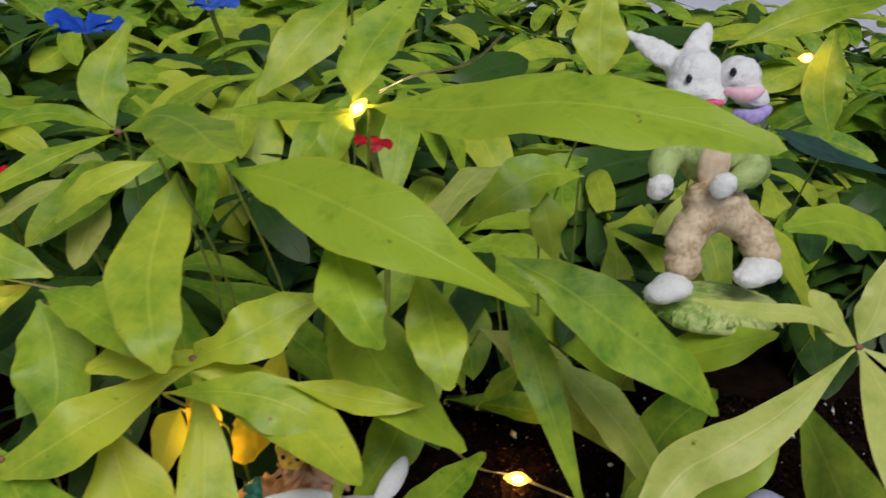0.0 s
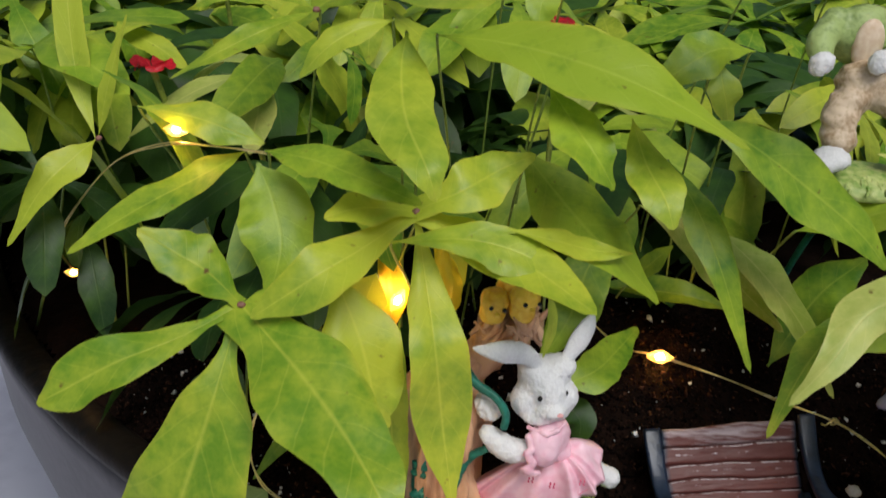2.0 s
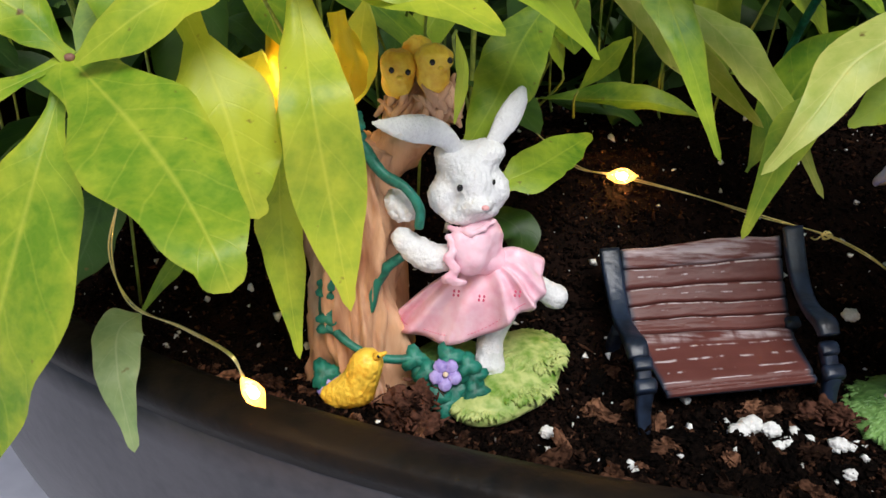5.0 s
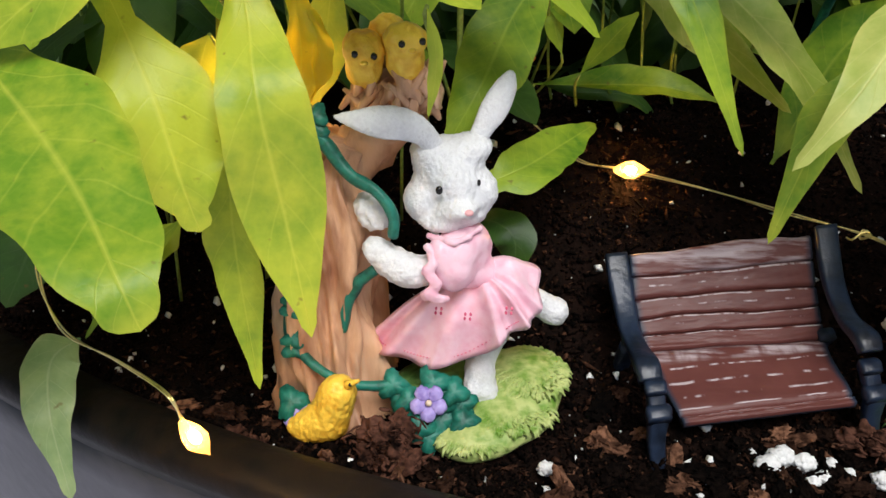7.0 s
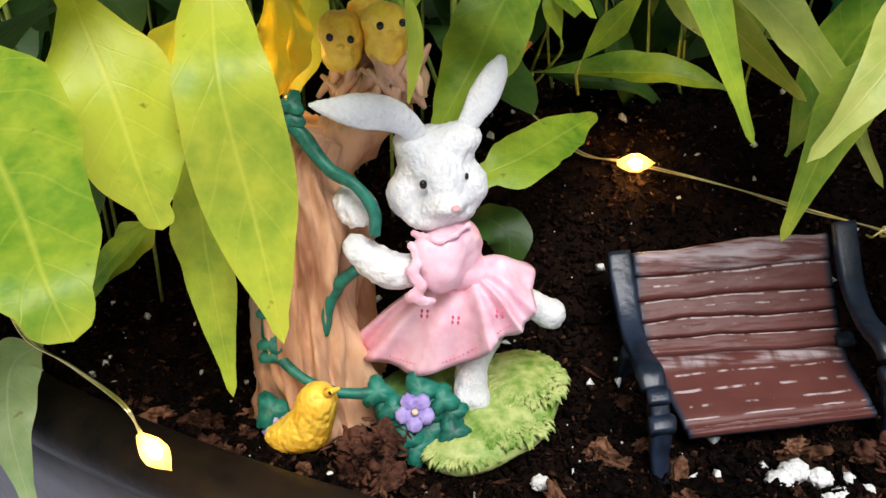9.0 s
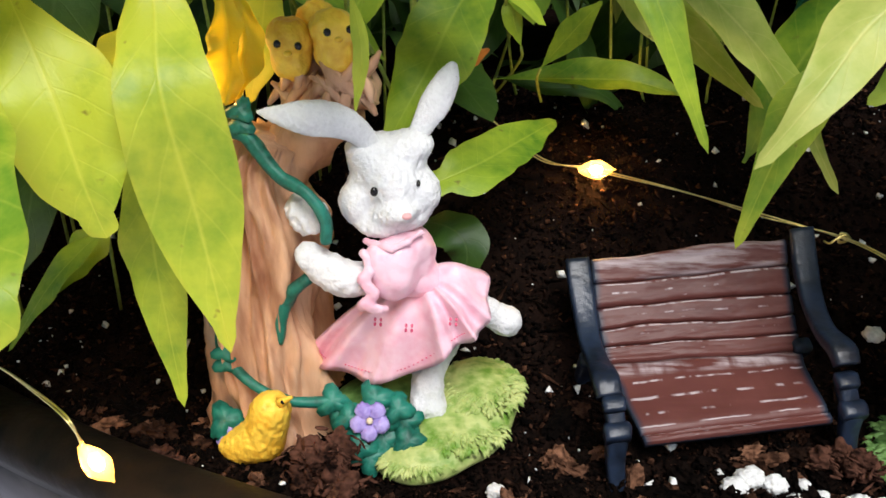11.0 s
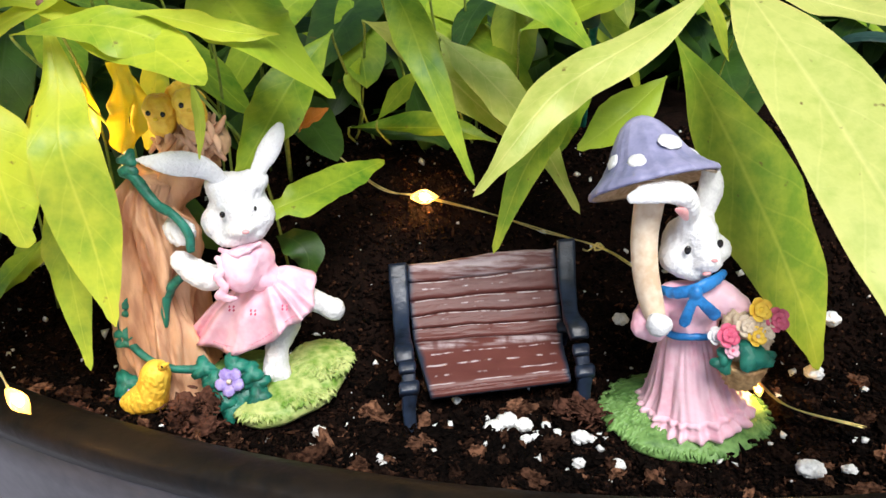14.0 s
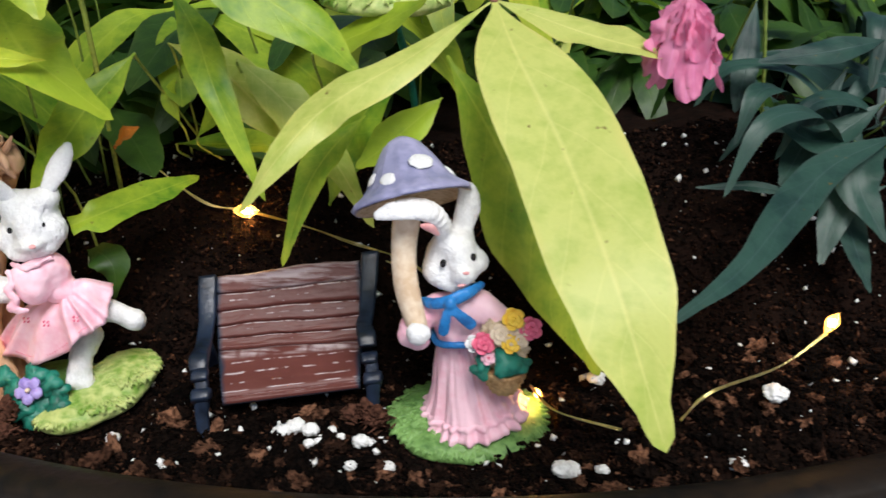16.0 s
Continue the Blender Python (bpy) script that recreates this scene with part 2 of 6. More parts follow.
def leaf_material(name, light, deep, through=0.27, gloss=0.45):
    """A thin leaf: pale midrib and side veins along its own u and v, blotches, specks, a waxy skin, and light coming through it."""
    m, n, l, b = nodes_of(name)
    uv, sep = n.new("ShaderNodeUVMap"), n.new("ShaderNodeSeparateXYZ")
    l.new(uv.outputs[0], sep.inputs[0])

    def math_node(op, a, c=None, clamp=False):
        k = n.new("ShaderNodeMath")
        k.operation, k.use_clamp = op, clamp
        for i, val in enumerate((a, c)):
            if val is None:
                continue
            if isinstance(val, (int, float)):
                k.inputs[i].default_value = val
            else:
                l.new(val, k.inputs[i])
        return k.outputs[0]

    off = math_node("ABSOLUTE", math_node("MULTIPLY", math_node("SUBTRACT", sep.outputs[0], 0.5), 2.0))
    rib = math_node("SUBTRACT", 1.0, math_node("DIVIDE", off, 0.07), True)
    tc = n.new("ShaderNodeTexCoord")
    wob = n.new("ShaderNodeTexNoise")
    wob.inputs["Scale"].default_value = 60
    l.new(tc.outputs["Object"], wob.inputs["Vector"])
    run = math_node("ADD", math_node("SUBTRACT", sep.outputs[1], math_node("MULTIPLY", off, 0.16)), math_node("MULTIPLY", wob.outputs[0], 0.07))
    wave = math_node("ABSOLUTE", math_node("SINE", math_node("MULTIPLY", run, 26.0)))
    vein = math_node("MULTIPLY", math_node("SUBTRACT", 1.0, math_node("DIVIDE", wave, 0.16), True), 0.45)
    lines = math_node("MAXIMUM", rib, vein)
    weave = n.new("ShaderNodeTexNoise")
    weave.inputs["Scale"].default_value, weave.inputs["Detail"].default_value = 230, 3
    bend = n.new("ShaderNodeMix")
    bend.data_type = "VECTOR"
    bend.inputs["Factor"].default_value = 0.006
    l.new(tc.outputs["Object"], weave.inputs["Vector"]), l.new(tc.outputs["Object"], bend.inputs["A"]), l.new(weave.outputs["Color"], bend.inputs["B"])
    big, fine, cells, mid = n.new("ShaderNodeTexNoise"), n.new("ShaderNodeTexNoise"), n.new("ShaderNodeTexVoronoi"), n.new("ShaderNodeTexNoise")
    mid.inputs["Scale"].default_value, mid.inputs["Detail"].default_value = 140, 4
    big.inputs["Scale"].default_value, fine.inputs["Scale"].default_value, cells.inputs["Scale"].default_value = 45, 420, 420
    cells.feature = "DISTANCE_TO_EDGE"
    fine.inputs["Detail"].default_value = 5
    for k in (big, fine, mid):
        l.new(tc.outputs["Object"], k.inputs["Vector"])
    l.new(bend.outputs["Result"], cells.inputs["Vector"])
    net = math_node("SUBTRACT", 1.0, math_node("MULTIPLY", cells.outputs["Distance"], 5.0), True)
    info = n.new("ShaderNodeObjectInfo")
    age = math_node("ADD", math_node("MULTIPLY", math_node("SUBTRACT", info.outputs["Random"], 0.5), 0.45),
                    math_node("ADD", math_node("MULTIPLY", big.outputs[0], 1.1), math_node("ADD", math_node("MULTIPLY", fine.outputs[0], 0.55), math_node("MULTIPLY", math_node("SUBTRACT", mid.outputs[0], 0.42), 1.0))))
    tone = n.new("ShaderNodeMix")
    tone.data_type = "RGBA"
    tone.inputs["A"].default_value, tone.inputs["B"].default_value = (*deep, 1), (*light, 1)
    l.new(math_node("MULTIPLY", math_node("SUBTRACT", age, 0.50), 1.7, True), tone.inputs["Factor"])
    veined = n.new("ShaderNodeMix")
    veined.data_type = "RGBA"
    veined.inputs["B"].default_value = (min(1, light[0] * 1.5 + 0.04), min(1, light[1] * 1.3 + 0.03), light[2] * 1.8 + 0.03, 1)
    l.new(tone.outputs["Result"], veined.inputs["A"])
    l.new(math_node("ADD", math_node("MULTIPLY", lines, 0.34), math_node("MULTIPLY", net, 0.04)), veined.inputs["Factor"])
    spot = n.new("ShaderNodeTexNoise")
    spot.inputs["Scale"].default_value = 380
    l.new(tc.outputs["Object"], spot.inputs["Vector"])
    worn = n.new("ShaderNodeMix")
    worn.data_type = "RGBA"
    worn.inputs["B"].default_value = (0.16, 0.10, 0.02, 1)
    l.new(math_node("MULTIPLY", math_node("SUBTRACT", spot.outputs[0], 0.71), 9.0, True), worn.inputs["Factor"])
    # yellowed dry margin and tip
    pale_tint = n.new("ShaderNodeMix")
    pale_tint.data_type = "RGBA"
    pale_tint.inputs["B"].default_value = (min(1, light[0] * 1.6 + 0.05), light[1] * 1.02, light[2] * 1.5, 1)
    rim_fade = math_node("MULTIPLY", math_node("SUBTRACT", math_node("ADD", math_node("MAXIMUM", off, math_node("ADD", sep.outputs[1], -0.02)), math_node("MULTIPLY", big.outputs[0], 0.4)), 1.05), 3.0, True)
    l.new(math_node("MULTIPLY", rim_fade, 0.28), pale_tint.inputs["Factor"])
    l.new(veined.outputs["Result"], pale_tint.inputs["A"])
    l.new(pale_tint.outputs["Result"], worn.inputs["A"])
    l.new(worn.outputs["Result"], b.inputs["Base Color"])
    bump = n.new("ShaderNodeBump")
    bump.inputs["Strength"].default_value, bump.inputs["Distance"].default_value = 0.5, 0.001
    height = math_node("SUBTRACT", math_node("ADD", math_node("MULTIPLY", big.outputs[0], 1.5), math_node("MULTIPLY", mid.outputs[0], 0.5)), math_node("ADD", math_node("MULTIPLY", lines, 0.12), math_node("MULTIPLY", net, 0.03)))
    l.new(height, bump.inputs["Height"]), l.new(bump.outputs[0], b.inputs["Normal"])
    b.inputs["Roughness"].default_value, b.inputs["Specular IOR Level"].default_value = 0.45, gloss
    glow = n.new("ShaderNodeBsdfTranslucent")
    l.new(worn.outputs["Result"], glow.inputs[0])
    both = n.new("ShaderNodeMixShader")
    both.inputs[0].default_value = through
    l.new(b.outputs[0], both.inputs[1]), l.new(glow.outputs[0], both.inputs[2])
    l.new(both.outputs[0], n["Material Output"].inputs[0])
    return m


def lamp_material(name, color, strength, clear=0.0, body=(0.9, 0.85, 0.7)):
    """Something that gives off light; clear is the share of light that passes straight through it."""
    m, n, l, b = nodes_of(name)
    b.inputs["Base Color"].default_value = (*body, 1)
    b.inputs["Emission Color"].default_value = (*color, 1)
    b.inputs["Emission Strength"].default_value = strength
    b.inputs["Alpha"].default_value = 1 - clear
    return m


LIME = leaf_material("leaf_lime", (0.48, 0.57, 0.045), (0.19, 0.34, 0.018))
FRESH = leaf_material("leaf_fresh", (0.49, 0.575, 0.042), (0.16, 0.32, 0.016))
GREEN = leaf_material("leaf_green", (0.36, 0.50, 0.032), (0.10, 0.25, 0.013))
PALE = leaf_material("leaf_pale", (0.58, 0.63, 0.16), (0.34, 0.46, 0.065))
# dark green leaves; on lower and rear ones the shade is in this colour
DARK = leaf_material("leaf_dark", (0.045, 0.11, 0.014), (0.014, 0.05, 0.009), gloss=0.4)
SAGE = leaf_material("leaf_sage", (0.34, 0.46, 0.20), (0.20, 0.32, 0.12))
BLUE = leaf_material("leaf_bluish", (0.026, 0.070, 0.050), (0.008, 0.030, 0.025), 0.1, 0.35)
STALK = painted("leaf_stalk", (0.27, 0.36, 0.07), (0.14, 0.21, 0.04), 0.5)
STEM = painted("plant_stem", (0.30, 0.36, 0.06), (0.15, 0.20, 0.04), 0.5)
SOIL = painted("potting_soil", (0.010, 0.005, 0.0035), (0.003, 0.002, 0.0015), 0.95, 700, 1.0, gloss=0.05)


def crumb_material(name, pale_tint, mid_tint):
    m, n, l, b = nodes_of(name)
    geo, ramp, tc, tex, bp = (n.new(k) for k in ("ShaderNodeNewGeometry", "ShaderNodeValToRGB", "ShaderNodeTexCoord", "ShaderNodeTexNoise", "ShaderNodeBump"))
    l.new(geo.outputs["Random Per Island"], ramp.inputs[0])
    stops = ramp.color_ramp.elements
    stops[0].color, stops[1].color, stops[1].position = (0.0025, 0.0016, 0.0012, 1), (*pale_tint, 1), 1.0
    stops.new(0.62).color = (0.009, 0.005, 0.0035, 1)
    stops.new(0.84).color = (*mid_tint, 1)
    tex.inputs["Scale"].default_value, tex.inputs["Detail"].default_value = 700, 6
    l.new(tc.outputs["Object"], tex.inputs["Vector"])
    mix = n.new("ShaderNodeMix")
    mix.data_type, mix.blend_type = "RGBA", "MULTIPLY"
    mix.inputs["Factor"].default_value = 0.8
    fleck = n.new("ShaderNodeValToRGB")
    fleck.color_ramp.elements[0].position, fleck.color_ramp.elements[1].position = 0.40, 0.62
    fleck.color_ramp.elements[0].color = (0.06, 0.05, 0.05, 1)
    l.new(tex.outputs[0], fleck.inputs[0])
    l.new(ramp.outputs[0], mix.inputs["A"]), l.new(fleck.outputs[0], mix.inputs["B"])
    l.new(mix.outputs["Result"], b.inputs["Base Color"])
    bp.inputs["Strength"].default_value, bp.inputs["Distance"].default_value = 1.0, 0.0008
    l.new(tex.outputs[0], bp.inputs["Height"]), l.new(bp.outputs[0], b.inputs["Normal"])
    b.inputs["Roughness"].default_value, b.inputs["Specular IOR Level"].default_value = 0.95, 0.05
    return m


# crumb browns set low: foliage shade on the rear soil is in this colour
CRUMB = crumb_material("shaded_soil_crumb", (0.10, 0.045, 0.026), (0.030, 0.014, 0.009))
CLOD = crumb_material("brown_peat_clod", (0.26, 0.125, 0.072), (0.065, 0.030, 0.018))
LUMP = painted("peat_lump", (0.105, 0.046, 0.030), (0.006, 0.003, 0.0022), 0.95, 650, 1.0, gloss=0.05)
PERLITE = painted("perlite", (0.82, 0.82, 0.80), (0.6, 0.6, 0.58), 0.9, 1200, 0.8)
WHITE = painted("white_resin", (0.80, 0.795, 0.79), (0.70, 0.69, 0.69), 0.5, 1600, 0.6)
PINK = painted("pink_resin", (0.92, 0.59, 0.67), (0.85, 0.42, 0.52), 0.36, 450, 0.45)
BARK = painted("bark_resin", (0.70, 0.42, 0.25), (0.34, 0.14, 0.07), 0.45, 330, 1.0, stretch=0.22)
IVY = painted("ivy_resin", (0.02, 0.20, 0.14), (0.007, 0.075, 0.05), 0.45, 600, 0.4)
TURF = painted("turf_resin", (0.19, 0.35, 0.10), (0.045, 0.13, 0.022), 0.45, 500, 0.8)
GRASS = painted("grass_resin", (0.48, 0.54, 0.19), (0.14, 0.28, 0.03), 0.5, 500, 0.8)
YELLOW = painted("yellow_resin", (0.95, 0.62, 0.07), (0.76, 0.36, 0.02), 0.42, 600, 0.8)
PURPLE = painted("purple_resin", (0.44, 0.36, 0.70), (0.24, 0.17, 0.48), 0.5)
BLACK = painted("black_paint", (0.012, 0.010, 0.010), (0.006, 0.005, 0.005), 0.25)
NOSE = painted("nose_paint", (0.82, 0.42, 0.42), (0.70, 0.28, 0.28), 0.4)
CREAM = painted("cream_resin", (0.80, 0.66, 0.50), (0.64, 0.46, 0.30), 0.5, 500, 0.3)
CAP = painted("violet_cap", (0.40, 0.38, 0.57), (0.18, 0.19, 0.31), 0.4, 330, 0.5, spread=0.8)
RIBBON = painted("blue_ribbon", (0.02, 0.20, 0.52), (0.01, 0.10, 0.30), 0.4)
ROSE = painted("rose_paint", (0.82, 0.16, 0.27), (0.60, 0.06, 0.14), 0.4)
STRAW = painted("basket_straw", (0.68, 0.43, 0.20), (0.32, 0.16, 0.06), 0.6)
LINEN = painted("linen_resin", (0.64, 0.50, 0.35), (0.36, 0.24, 0.13), 0.55)
VEST = painted("green_vest", (0.36, 0.46, 0.16), (0.2, 0.28, 0.08), 0.5)
POT = painted("pot_glaze", (0.045, 0.040, 0.046), (0.022, 0.020, 0.024), 0.40, 250, 0.2, gloss=0.7)
RIM = painted("worn_pot_rim", (0.013, 0.009, 0.006), (0.004, 0.004, 0.004), 0.5, 260, 0.6, gloss=0.14)
TABLE = painted("table_top", (0.62, 0.62, 0.70), (0.52, 0.52, 0.60), 0.5, 60, 0.1)
def bench_wood():
    """Satin brown paint, dry-brushed white along the raised edge of each board, with navy overspray at the board's
    ends; sky sheen on the top board and the seat's rear is painted in as pale colour.
    """
    m, n, l, b = nodes_of("brown_bench_plank")

    def calc(op, a, c=None, clamp=False):
        k = n.new("ShaderNodeMath")
        k.operation, k.use_clamp = op, clamp
        for i, val in enumerate((a, c)):
            if isinstance(val, (int, float)):
                k.inputs[i].default_value = val
            elif val is not None:
                l.new(val, k.inputs[i])
        return k.outputs[0]

    def tint(fac, a, c):
        k = n.new("ShaderNodeMix")
        k.data_type = "RGBA"
        for key, val in (("A", a), ("B", c)):
            if isinstance(val, tuple):
                k.inputs[key].default_value = (*val, 1)
            else:
                l.new(val, k.inputs[key])
        l.new(fac, k.inputs["Factor"])
        return k.outputs["Result"]

    def cloud(scale, detail=4, stretch=(1, 1, 1)):
        mp, k = n.new("ShaderNodeMapping"), n.new("ShaderNodeTexNoise")
        mp.inputs["Scale"].default_value = stretch
        l.new(tc.outputs["Object"], mp.inputs[0]), l.new(mp.outputs[0], k.inputs["Vector"])
        k.inputs["Scale"].default_value, k.inputs["Detail"].default_value = scale, detail
        return k.outputs[0]

    tc, uv, sep = n.new("ShaderNodeTexCoord"), n.new("ShaderNodeUVMap"), n.new("ShaderNodeSeparateXYZ")
    l.new(uv.outputs[0], sep.inputs[0])
    u, v = sep.outputs[0], sep.outputs[1]
    grain, blot, worn = cloud(600, 6, (0.12, 1, 1)), cloud(130), cloud(260, 3, (0.6, 1, 1))
    base = tint(blot, (0.095, 0.027, 0.022), (0.17, 0.055, 0.046))
    base = tint(calc("MULTIPLY", grain, 0.35), base, (0.05, 0.014, 0.011))
    wob = calc("MULTIPLY", calc("SUBTRACT", worn, 0.5), 0.16)
    seat = calc("GREATER_THAN", v, 5.5)
    sv = calc("ADD", calc("SUBTRACT", v, 6.0), calc("MULTIPLY", wob, 0.25))
    vv = calc("ADD", v, wob)

    def line(run, at, half, gate, grainy=9.0):
        near_line = calc("SUBTRACT", 1.0, calc("DIVIDE", calc("ABSOLUTE", calc("SUBTRACT", run, at)), half), True)
        return calc("MULTIPLY", calc("MULTIPLY", near_line, 2.0, True), calc("MULTIPLY", calc("SUBTRACT", cloud(150 + 300 * at, 3, (1, 0.25, 0.25)), gate), grainy, True), True)

    rub_sheen = calc("MAXIMUM", line(vv, 0.90, 0.06, 0.40), calc("MAXIMUM", line(vv, 0.5, 0.05, 0.60), line(vv, 0.2, 0.04, 0.62)))
    # white dashes on the seat; the 0.88 band is sheen near the back, painted pale
    dash_sheen = calc("MAXIMUM", calc("MAXIMUM", line(sv, 0.13, 0.016, 0.42), line(sv, 0.30, 0.016, 0.50)), calc("MAXIMUM", line(sv, 0.47, 0.016, 0.52), calc("MAXIMUM", line(sv, 0.66, 0.018, 0.48), calc("MULTIPLY", line(sv, 0.88, 0.16, 0.30, 4.0), calc("MULTIPLY", calc("SUBTRACT", grain, 0.38), 5.0, True)))))
    rub_sheen = calc("MAXIMUM", rub_sheen, calc("MULTIPLY", dash_sheen, seat))
    # top board: worn streaks and its sky sheen, both mixed in as pale colour
    top = calc("MULTIPLY", calc("GREATER_THAN", v, 1.5), calc("LESS_THAN", v, 3.5))
    pale = calc("MAXIMUM", rub_sheen, calc("MULTIPLY", calc("MULTIPLY", calc("SUBTRACT", grain, 0.44), 6.0, True), calc("MULTIPLY", top, 0.75)))
    base = tint(calc("MULTIPLY", pale, 0.72), base, (0.62, 0.53, 0.55))
    end = calc("ABSOLUTE", calc("SUBTRACT", u, 0.5))
    spray = calc("MULTIPLY", calc("SUBTRACT", calc("ADD", end, calc("MULTIPLY", blot, 0.06)), 0.49), 30.0, True)
    l.new(tint(spray, base, (0.02, 0.03, 0.05)), b.inputs["Base Color"])
    bp = n.new("ShaderNodeBump")
    bp.inputs["Strength"].default_value, bp.inputs["Distance"].default_value = 0.35, 0.0004
    l.new(calc("ADD", grain, calc("MULTIPLY", rub_sheen, 0.5)), bp.inputs["Height"]), l.new(bp.outputs[0], b.inputs["Normal"])
    b.inputs["Roughness"].default_value, b.inputs["Specular IOR Level"].default_value = 0.45, 0.35
    return m


WOOD = bench_wood()
NAVY = painted("navy_bench_frame", (0.014, 0.024, 0.048), (0.005, 0.008, 0.015), 0.36, 400, 0.5, gloss=0.5)
WIRE = painted("copper_wire", (0.95, 0.78, 0.32), (0.78, 0.58, 0.18), 0.28, 900, 0.1, metal=1.0)
DIODE = lamp_material("warm_diode", (1.0, 0.52, 0.13), 900.0)
DROP = lamp_material("clear_warm_drop", (1.0, 0.60, 0.12), 1.6, 0.4, (0.25, 0.13, 0.03))
PETAL = leaf_material("pink_petal", (0.80, 0.28, 0.44), (0.58, 0.06, 0.20), 0.3)

# ---- table, pot and soil ----
POT_X, POT_Y = 9.82, 45.45
bm = bmesh.new()
bmesh.ops.create_grid(bm, x_segments=2, y_segments=2, size=12.0, matrix=pose(0.1, 0.5, -0.22))
tagged(link_mesh("floor", bm, TABLE), "pale bluish white table top under the pot", "table", kind="structure")

pot = tagged(new("planter_pot"), "large round dark brown glazed planter with a worn rim", "plant pot")
bm = bmesh.new()
lathe(bm, (POT_X, POT_Y, -22), (0, 0, 1), [(0, 28.6), (0.4, 29.6), (6, 33.0), (13, 35.1), (18, 36.3), (21.2, 36.55), (22.3, 36.72), (22.28, 35.7), (19, 35.3), (18.8, 0.5)], sides=220)
part("body", bm, POT, pot)
bm = bmesh.new()
lathe(bm, (POT_X, POT_Y, -22), (0, 0, 1), [(22.32, 35.72), (22.32, 36.74), (22.7, 36.86), (22.95, 36.83), (23.06, 36.7), (23.14, 36.4), (23.12, 36.05), (23.02, 35.75), (22.9, 35.64), (22.6, 35.6), (22.32, 35.72)], sides=260, caps=False)
part("rim", bm, RIM, pot)


def ground(x, y):
    """Height of the soil: low in front, a bank towards the plants behind."""
    back = max(0.0, min(1.0, (y - 14.6) / 7.5))
    bank = 4.2 * back * back * (3 - 2 * back) * min(1.0, max(0.25, (x + 9) / 9))
    right = 1.3 * max(0.0, min(1.0, (x - 13) / 5)) * (1 - 0.5 * back)
    out = math.hypot(x - POT_X, y - POT_Y)
    edge = max(0.0, min(1.0, (35.7 - out) / 1.6))
    return (bank + right) * edge + 0.1 * edge - 0.02 + 0.42 * max(0.0, min(1.0, (out - 34.0) / 1.4)) * (y < 30) + 0.18 * noise.noise((x * 0.5, y * 0.5, 0)) + 0.12 * noise.noise((x * 1.6, y * 1.6, 4))


bm = bmesh.new()
NX, NY = 300, 260
X0, X1, Y0, Y1 = -25.9, 45.5, 9.8, 81.1
grid = {}
for i in range(NX + 1):
    for j in range(NY + 1):
        x = X0 + (X1 - X0) * i / NX
        y = Y0 + (Y1 - Y0) * (j / NY) ** 1.8
        if math.hypot(x - POT_X, y - POT_Y) > 35.62:
            continue
        z = ground(x, y) + 0.10 * noise.noise((x * 5, y * 5, 1))
        grid[i, j] = bm.verts.new((x * CM, y * CM, z * CM))
for i in range(NX):
    for j in range(NY):
        q = [grid.get(k) for k in ((i, j), (i + 1, j), (i + 1, j + 1), (i, j + 1))]
        if all(q):
            bm.faces.new(q)
tagged(link_mesh("ground", bm, SOIL), "dark moist potting soil in the planter", "soil", kind="structure")

# loose crumbs and perlite on the soil


def lump_mesh(count, pick, sizes, seed, shreds=0.3):
    """Loose irregular bits on the soil; some are long shreds."""
    r, verts, faces = random.Random(seed), [], []
    tips = [(1, 0, 0), (0, 1, 0), (-1, 0, 0), (0, -1, 0), (0, 0, 1), (0, 0, -1)]
    sides = [(0, 1, 4), (1, 2, 4), (2, 3, 4), (3, 0, 4), (1, 0, 5), (2, 1, 5), (3, 2, 5), (0, 3, 5)]
    for _ in range(count):
        x, y = pick(r)
        if math.hypot(x - POT_X, y - POT_Y) > 35.35:
            continue
        s = sizes[0] + (sizes[1] - sizes[0]) * r.random() ** 3.2
        long = r.uniform(1.4, 2.6) if r.random() < shreds else 1.0
        m = Matrix.LocRotScale(V((x, y, ground(x, y) + 0.02 + s * 0.5)), Euler((r.uniform(-0.7, 0.7), r.uniform(-0.7, 0.7), r.uniform(0, 6.3))),
                               Vector((s * long * r.uniform(0.8, 1.2), s * r.uniform(0.55, 1.0) / long ** 0.6, s * r.uniform(0.5, 0.9) / long ** 0.5)) * CM)
        k = len(verts)
        verts += [tuple(m @ (Vector(c) * r.uniform(0.55, 1.15) + Vector((r.uniform(-0.3, 0.3), r.uniform(-0.3, 0.3), r.uniform(-0.3, 0.3))))) for c in tips]
        faces += [tuple(k + i for i in f) for f in sides]
    me = bpy.data.meshes.new("lumps")
    me.from_pydata(verts, [], faces)
    return me


def near(r):
    return r.uniform(-14, 24), 9.9 + 13.6 * r.random() ** 1.2


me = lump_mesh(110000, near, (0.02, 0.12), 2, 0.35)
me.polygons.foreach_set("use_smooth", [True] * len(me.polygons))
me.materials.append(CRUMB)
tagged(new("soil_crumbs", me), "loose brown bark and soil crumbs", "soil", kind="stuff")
me = lump_mesh(1000, near, (0.03, 0.19), 3, 0.0)
me.polygons.foreach_set("use_smooth", [True] * len(me.polygons))
me.materials.append(PERLITE)
tagged(new("perlite_specks", me), "small white perlite specks scattered on soil", "perlite", kind="stuff")



def front(r):
    return r.uniform(-9, 21), 10.0 + 5.2 * r.random()


